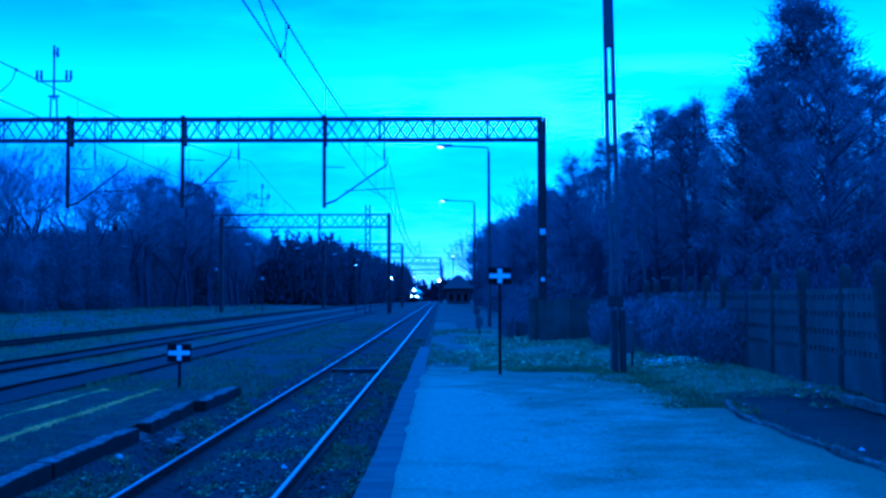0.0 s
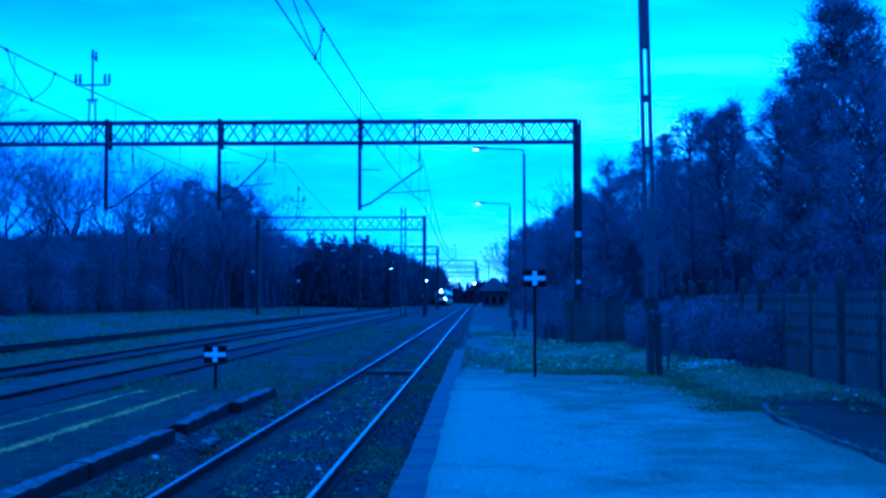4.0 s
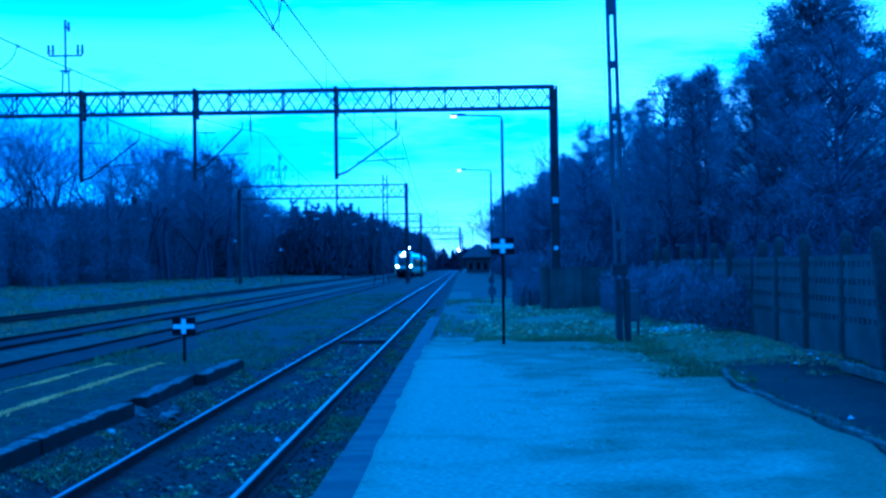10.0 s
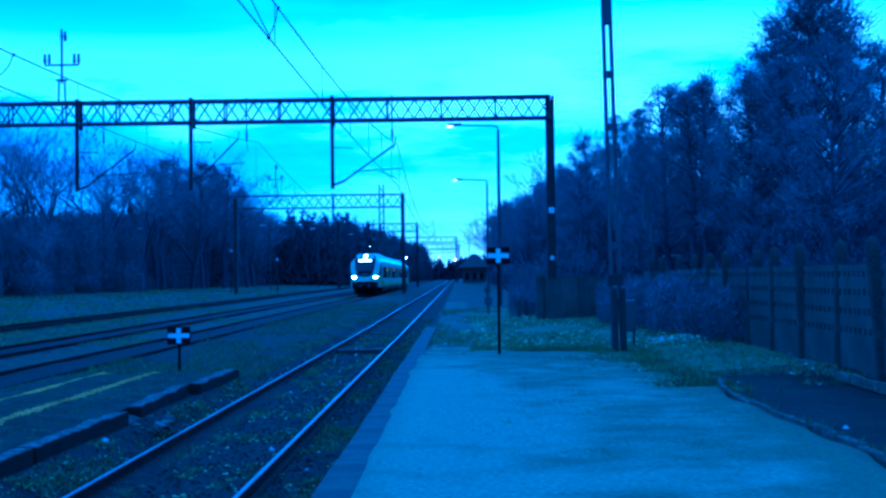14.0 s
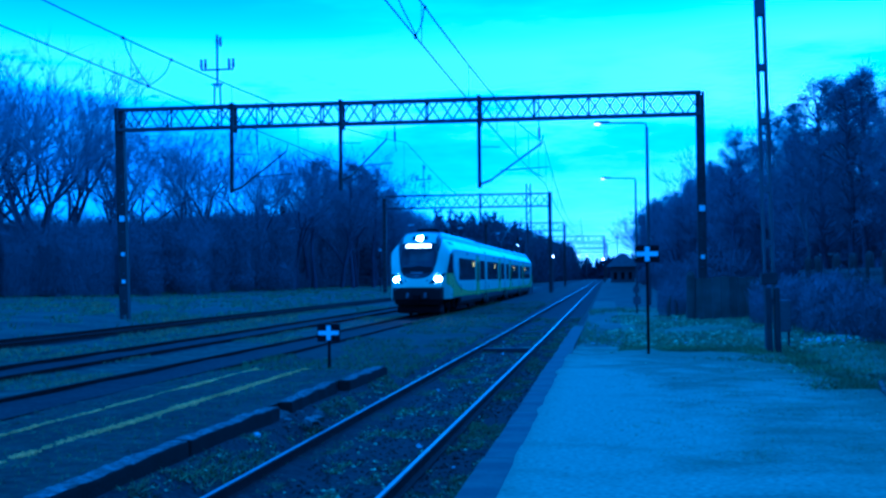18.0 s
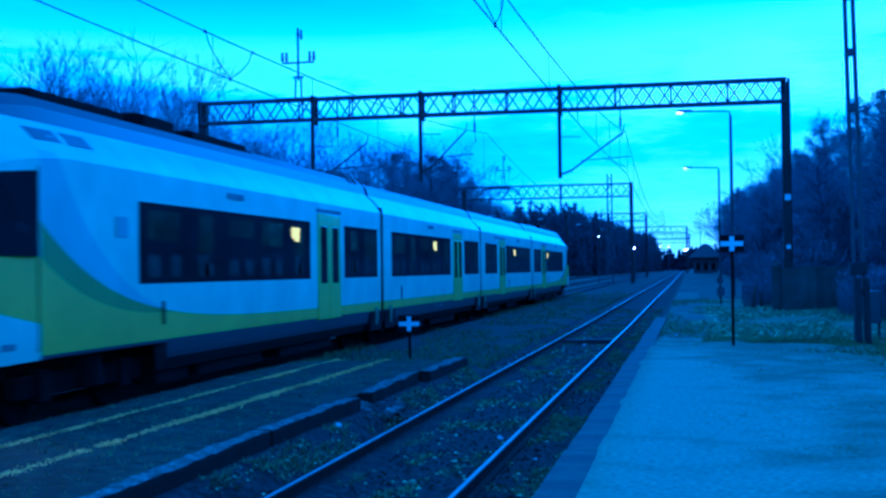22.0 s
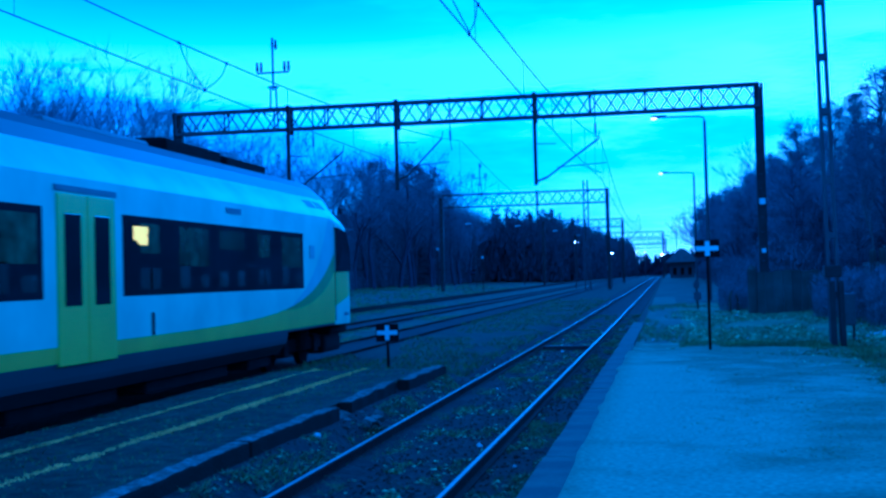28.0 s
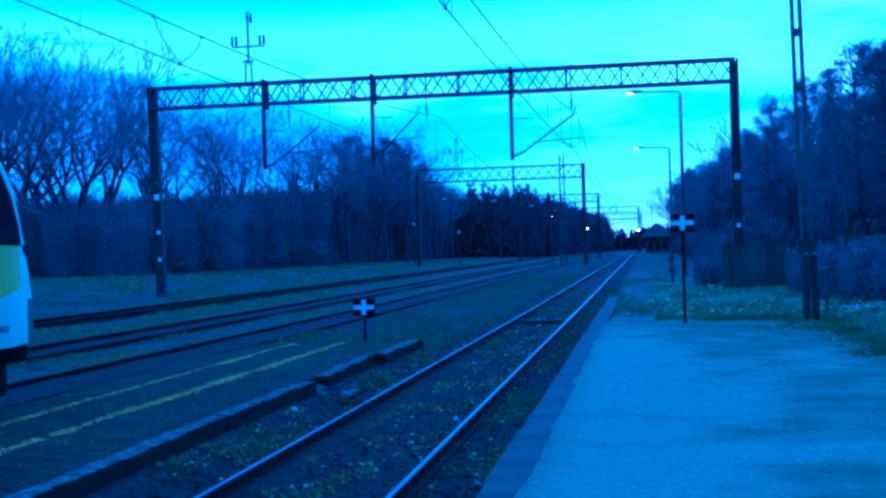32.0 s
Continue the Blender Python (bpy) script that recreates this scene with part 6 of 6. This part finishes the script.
def build_trees():
    r = random.Random(21)
    bare = [tree_thing("bare_tree", forked_tree(sd, 14.0, fork, wide, lead), BARK, TWIG, "tall bare forking tree, dark against the dusk sky", "tree", "bare trees beside the line")
            for sd, fork, wide, lead in ((1, 0.24, 0.46, 3), (2, 0.34, 0.42, 2), (3, 0.20, 0.50, 3), (4, 0.30, 0.44, 3), (14, 0.18, 0.52, 2), (15, 0.38, 0.38, 3))]
    dense = [tree_thing("dense_tree", clumped_tree(sd, 14.0, low, wide, n, point, 44), BARK, TWIG, "tall dense tree with a few withered leaves", "tree", "dense trees behind the fence")
             for sd, low, wide, n, point in ((5, 0.26, 2.7, 56, 2.6), (6, 0.38, 2.5, 44, 3.4), (7, 0.22, 3.1, 64, 2.2), (8, 0.34, 2.1, 46, 2.1), (16, 0.44, 2.7, 46, 3.6))]
    # how steeply the tree tops stand over the eye, by bearing x / y
    right_rise = ((0.03, 0.055), (0.063, 0.072), (0.091, 0.094), (0.12, 0.130), (0.157, 0.145), (0.19, 0.157), (0.228, 0.174), (0.247, 0.178), (0.262, 0.200), (0.335, 0.205), (0.40, 0.20), (0.8, 0.18))
    left_rise = ((0.08, 0.03), (0.13, 0.055), (0.154, 0.062), (0.20, 0.098), (0.273, 0.120), (0.372, 0.130), (0.425, 0.150), (0.477, 0.185), (0.534, 0.205), (0.9, 0.21))

    def tall(x, y, table):
        q = abs(x - 1.7) / y
        for (a0, v0), (a1, v1) in zip(table, table[1:]):
            if q <= a1:
                v = v0 + (v1 - v0) * max(0.0, q - a0) / (a1 - a0)
                break
        else:
            v = table[-1][1]
        return (1.85 + v * y * r.uniform(0.76, 1.03)) / 15.6

    right = [(13.3, 43.5), (12.0, 33.0)]
    for y in range(38, 250, 7):
        for x0 in (12.0, 16.8):
            right.append((x0 + r.uniform(-1.4, 1.8), y + r.uniform(-3, 3)))
    right += [(8.6, 214), (9.6, 224), (8.9, 233), (10.2, 196), (11.0, 180), (9.4, 205), (10.4, 216)]
    right += [(20, 33), (23, 38), (18, 29), (25, 32), (28, 42), (21, 40), (24, 46), (27, 36)]
    crowned = [(x, y, tall(x, y, right_rise)) for x, y in right]
    # the one tree that stands over all the others behind the fence
    crowned += [(16.9, 46.5, 0.72), (13.6, 46.5, 0.68), (18.2, 48.0, 0.70), (19.6, 46.0, 0.66), (12.7, 44.5, 0.60), (14.6, 48.5, 0.66), (20.6, 52.0, 0.74), (12.4, 58.0, 0.70), (13.8, 64.0, 0.755), (14.7, 62.0, 0.78)]
    left_dense = [(x, y, tall(x, y, left_rise) * 1.06) for x, y in ((-36, 180), (-33, 166), (-37, 198), (-32, 176), (-34, 188), (-31, 190), (-35, 152), (-38, 168))]
    plant(dense, [p for i, p in enumerate(crowned) if i % 3 != 2 or i >= len(crowned) - 10] + left_dense)
    plant(bare, [(x, y, k * 1.04) for x, y, k in crowned[2:-10:3]])
    lone = [tree_thing("dense_tree", clumped_tree(9, 14.0, 0.26, 4.3, 190, 1.12, 60), BARK, TWIG, "tallest dense tree, standing over all others behind the fence", "tree", "dense trees behind the fence")]
    plant(lone, [(15.2, 45.0, 0.86)])
    left = [(-43 + r.uniform(-3, 3), y + r.uniform(-4, 4)) for y in range(98, 250, 14)]
    left += [(-36, 146), (-34, 163), (-35, 178), (-34, 192), (-33, 206), (-33, 218), (-38, 136), (-40, 122), (-37, 156), (-37, 170), (-38, 185)]
    left += [(-56, 96), (-51, 92), (-62, 104), (-57, 118), (-68, 108), (-75, 104), (-64, 122), (-50, 112), (-72, 120), (-47, 100), (-60, 94), (-66, 98), (-54, 108), (-80, 112), (-46, 118), (-52, 100), (-58, 102), (-70, 96), (-48, 106), (-43, 104)]
    plant(bare, [(x, y, tall(x, y, left_rise) * 1.10) for x, y in left])
    birch = [tree_thing("birch", forked_tree(11, 9.0, 0.46, 0.30, 2, 0.011), BIRCH, TWIG, "slender bare birch with a pale trunk", "tree", "birches at the wood's edge")]
    plant(birch, [(-32.3, 99, 0.72), (9.4, 47, 0.80)])
    firs = [tree_thing("conifer", conifer(s, 8.0, 16, 11, 2.0), BARK, NEEDLE, "dense dark conifer in the wood's edge", "tree", "conifers of the dark wood") for s in (31, 32, 33)]
    brush = [tree_thing("thicket", thicket(s, 8.0, 3.2, 22000, 0.45), BARK, BRUSH, "dense thicket of bare undergrowth at the wood's edge", "shrub", "thickets of the dark wood") for s in (51, 52, 53)]
    spots = []
    for y in range(94, 255, 4):
        for x0 in (-40, -43.5, -48):
            yy = y + r.uniform(-2, 2)
            spots.append((x0 + r.uniform(-1.5, 1.5), yy, (1.7 + 0.055 * yy) * r.uniform(0.90, 1.05) / 8.0))
    for x in range(-84, -44, 3):
        for y in (98, 103, 108):
            yy = y + r.uniform(-2, 2)
            spots.append((x + r.uniform(-1.5, 1.5), yy, (1.7 + 0.060 * yy) * r.uniform(0.88, 1.06) / 8.0))
    plant(brush, spots)
    spots = [(-44 + r.uniform(-3, 6), y + r.uniform(-2, 2), (1.6 + 0.054 * y) * r.uniform(0.9, 1.08) / 8.0) for y in range(150, 255, 5)]
    for y in range(26, 50, 4):
        spots.append((21 + r.uniform(-2, 3), y + r.uniform(-1, 1), r.uniform(0.45, 0.6)))
    for y in range(50, 150, 7):
        spots.append((24 + r.uniform(-2, 4), y + r.uniform(-3, 3), r.uniform(0.75, 1.0)))
    plant(firs, spots)
    bush = [tree_thing("shrub", thicket(s, 1.9, 1.15, 5200, 0.34), TWIG, BRUSH, "tangled bare shrub behind the fence", "shrub", "shrubs by the yard") for s in (41, 42, 43)]
    shaded_shrubs = [tree_thing("shrub", thicket(sd, 1.9, 1.15, 5200, 0.34), BARK, SHADED_BRUSH, "undergrowth painted in a shaded tone below the trees behind the fence", "shrub", "undergrowth behind the fence") for sd in (44, 45, 46)]
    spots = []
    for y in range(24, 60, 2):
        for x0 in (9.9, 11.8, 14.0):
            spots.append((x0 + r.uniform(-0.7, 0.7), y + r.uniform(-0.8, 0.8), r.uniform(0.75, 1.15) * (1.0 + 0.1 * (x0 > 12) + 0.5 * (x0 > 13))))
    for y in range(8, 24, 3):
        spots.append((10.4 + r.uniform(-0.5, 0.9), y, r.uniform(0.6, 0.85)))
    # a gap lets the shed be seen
    plant(shaded_shrubs, [p for p in spots if abs((p[0] - 1.6) / p[1] - 0.189) > 0.024 or p[1] < 34])
    tall_shaded = [tree_thing("thicket", thicket(sd, 6.0, 2.2, 12000, 0.45), BARK, SHADED_BRUSH, "tall undergrowth painted in a shaded tone between the trunks behind the fence", "shrub", "undergrowth behind the fence") for sd in (47, 48)]
    spots = []
    for y in range(32, 150, 4):
        for x0 in (15.0, 19.5):
            yy = y + r.uniform(-1.5, 1.5)
            spots.append((x0 + r.uniform(-1.2, 1.2), yy, (1.9 + 0.066 * yy) * r.uniform(0.85, 1.1) / 6.0))
    for x in range(20, 34, 4):
        spots.append((x, 34 + r.uniform(-2, 2), r.uniform(0.7, 0.85)))
    plant(tall_shaded, spots)
    spots = []
    for y in range(27, 41, 2):
        spots.append((7.75 + r.uniform(-0.2, 0.3), y + r.uniform(-0.4, 0.4), r.uniform(0.62, 0.84)))
    for x, y, s in ((6.9, 38, 0.6), (7.6, 42, 0.8), (4.6, 49, 0.6), (5.2, 54, 0.7), (6.1, 47, 0.75), (5.4, 62, 0.9), (6.5, 70, 1.1)):
        spots.append((x, y, s))
    for y in range(64, 200, 8):
        spots.append((8.2 + r.uniform(-0.8, 1.2), y, r.uniform(1.1, 1.7)))
    for y in range(100, 250, 6):
        spots.append((-37 + r.uniform(-2, 2), y, r.uniform(1.0, 2.0)))
    plant(bush, spots)
    pines = from_lists("pine_wood", *pine_block(r), FAR_PINE)
    tagged(pines, "dark pine wood standing along the line", "trees", kind="stuff")
    wood = from_lists("far_wood", *far_wood(r), NEEDLE)
    tagged(wood, "far dark tree line along the horizon", "trees", kind="stuff")


def pine_block(r):
    """The pine wood along the far side of the line, tree by tree in one mesh."""
    kinds = []
    for k in (34, 35, 36):
        body, tip = thicket(k, 7.3, 1.9, 800, 1.2), conifer(k, 8.0, 11, 5, 0.95)
        n = len(body[2])
        kinds.append((tip[0], tip[1], body[2] + tip[2], body[3] + [tuple(n + i for i in f) for f in tip[3]]))
    vs, fs = [], []
    for y in range(238, 430, 5):
        for x0 in (-20.5, -23, -26, -29, -33):
            x, yy, s = x0 + (y - 245) * 0.055 + r.uniform(-2, 2), y + r.uniform(-3, 3), r.uniform(1.70, 1.90) * (1.0 - (y - 245) * 0.0007)
            a, z, k = r.uniform(0, 6.283), ground_z(x, yy), len(vs)
            c, d = math.cos(a) * s, math.sin(a) * s
            for p, f in (kinds[y % 3][0:2], kinds[y % 3][2:4]):
                k = len(vs)
                vs += [(x + c * u - d * v, yy + d * u + c * v, z + w * s) for u, v, w in p]
                fs += [tuple(k + i for i in q) for q in f]
    return vs, fs


def far_wood(r):
    vs, fs = [], []
    for (x0, y0), (x1, y1), h, n in (((-75, 60), (-75, 260), 9, 260), ((-60, 256), (-14, 470), 15, 300), ((-14, 470), (14, 470), 9, 160), ((30, 20), (32, 120), 9, 220), ((26, 120), (14, 470), 10, 300), ((-160, 90), (-75, 80), 11, 160), ((30, 20), (120, 10), 10, 160)):
        for k in range(n):
            f = r.random()
            x, y = x0 + (x1 - x0) * f + r.uniform(-3, 3), y0 + (y1 - y0) * f + r.uniform(-3, 3)
            hh, z = h * r.uniform(0.5, 1.0), ground_z(x, y) - 0.5
            for q in range(9):
                a = r.uniform(0, 6.283)
                zz = z + hh * (q / 9) * 0.95
                w = (1.9 - 1.3 * q / 9) * r.uniform(0.6, 1.2)
                i = len(vs)
                vs += [(x - math.cos(a) * w, y - math.sin(a) * w, zz + r.uniform(-.6, .6)), (x + math.cos(a) * w, y + math.sin(a) * w, zz + r.uniform(-.6, .6)), (x + r.uniform(-.8, .8), y + r.uniform(-.8, .8), zz + hh * r.uniform(0.2, 0.34))]
                fs.append((i, i + 1, i + 2))
    return vs, fs

# ---- assemble ----
build_ground()
build_platforms()
build_overhead()
build_masts_and_lamps()
train = build_train()
build_fence()
build_stakes()
build_buildings()
build_trees()
build_tracks()
build_ground_cover()
motions()
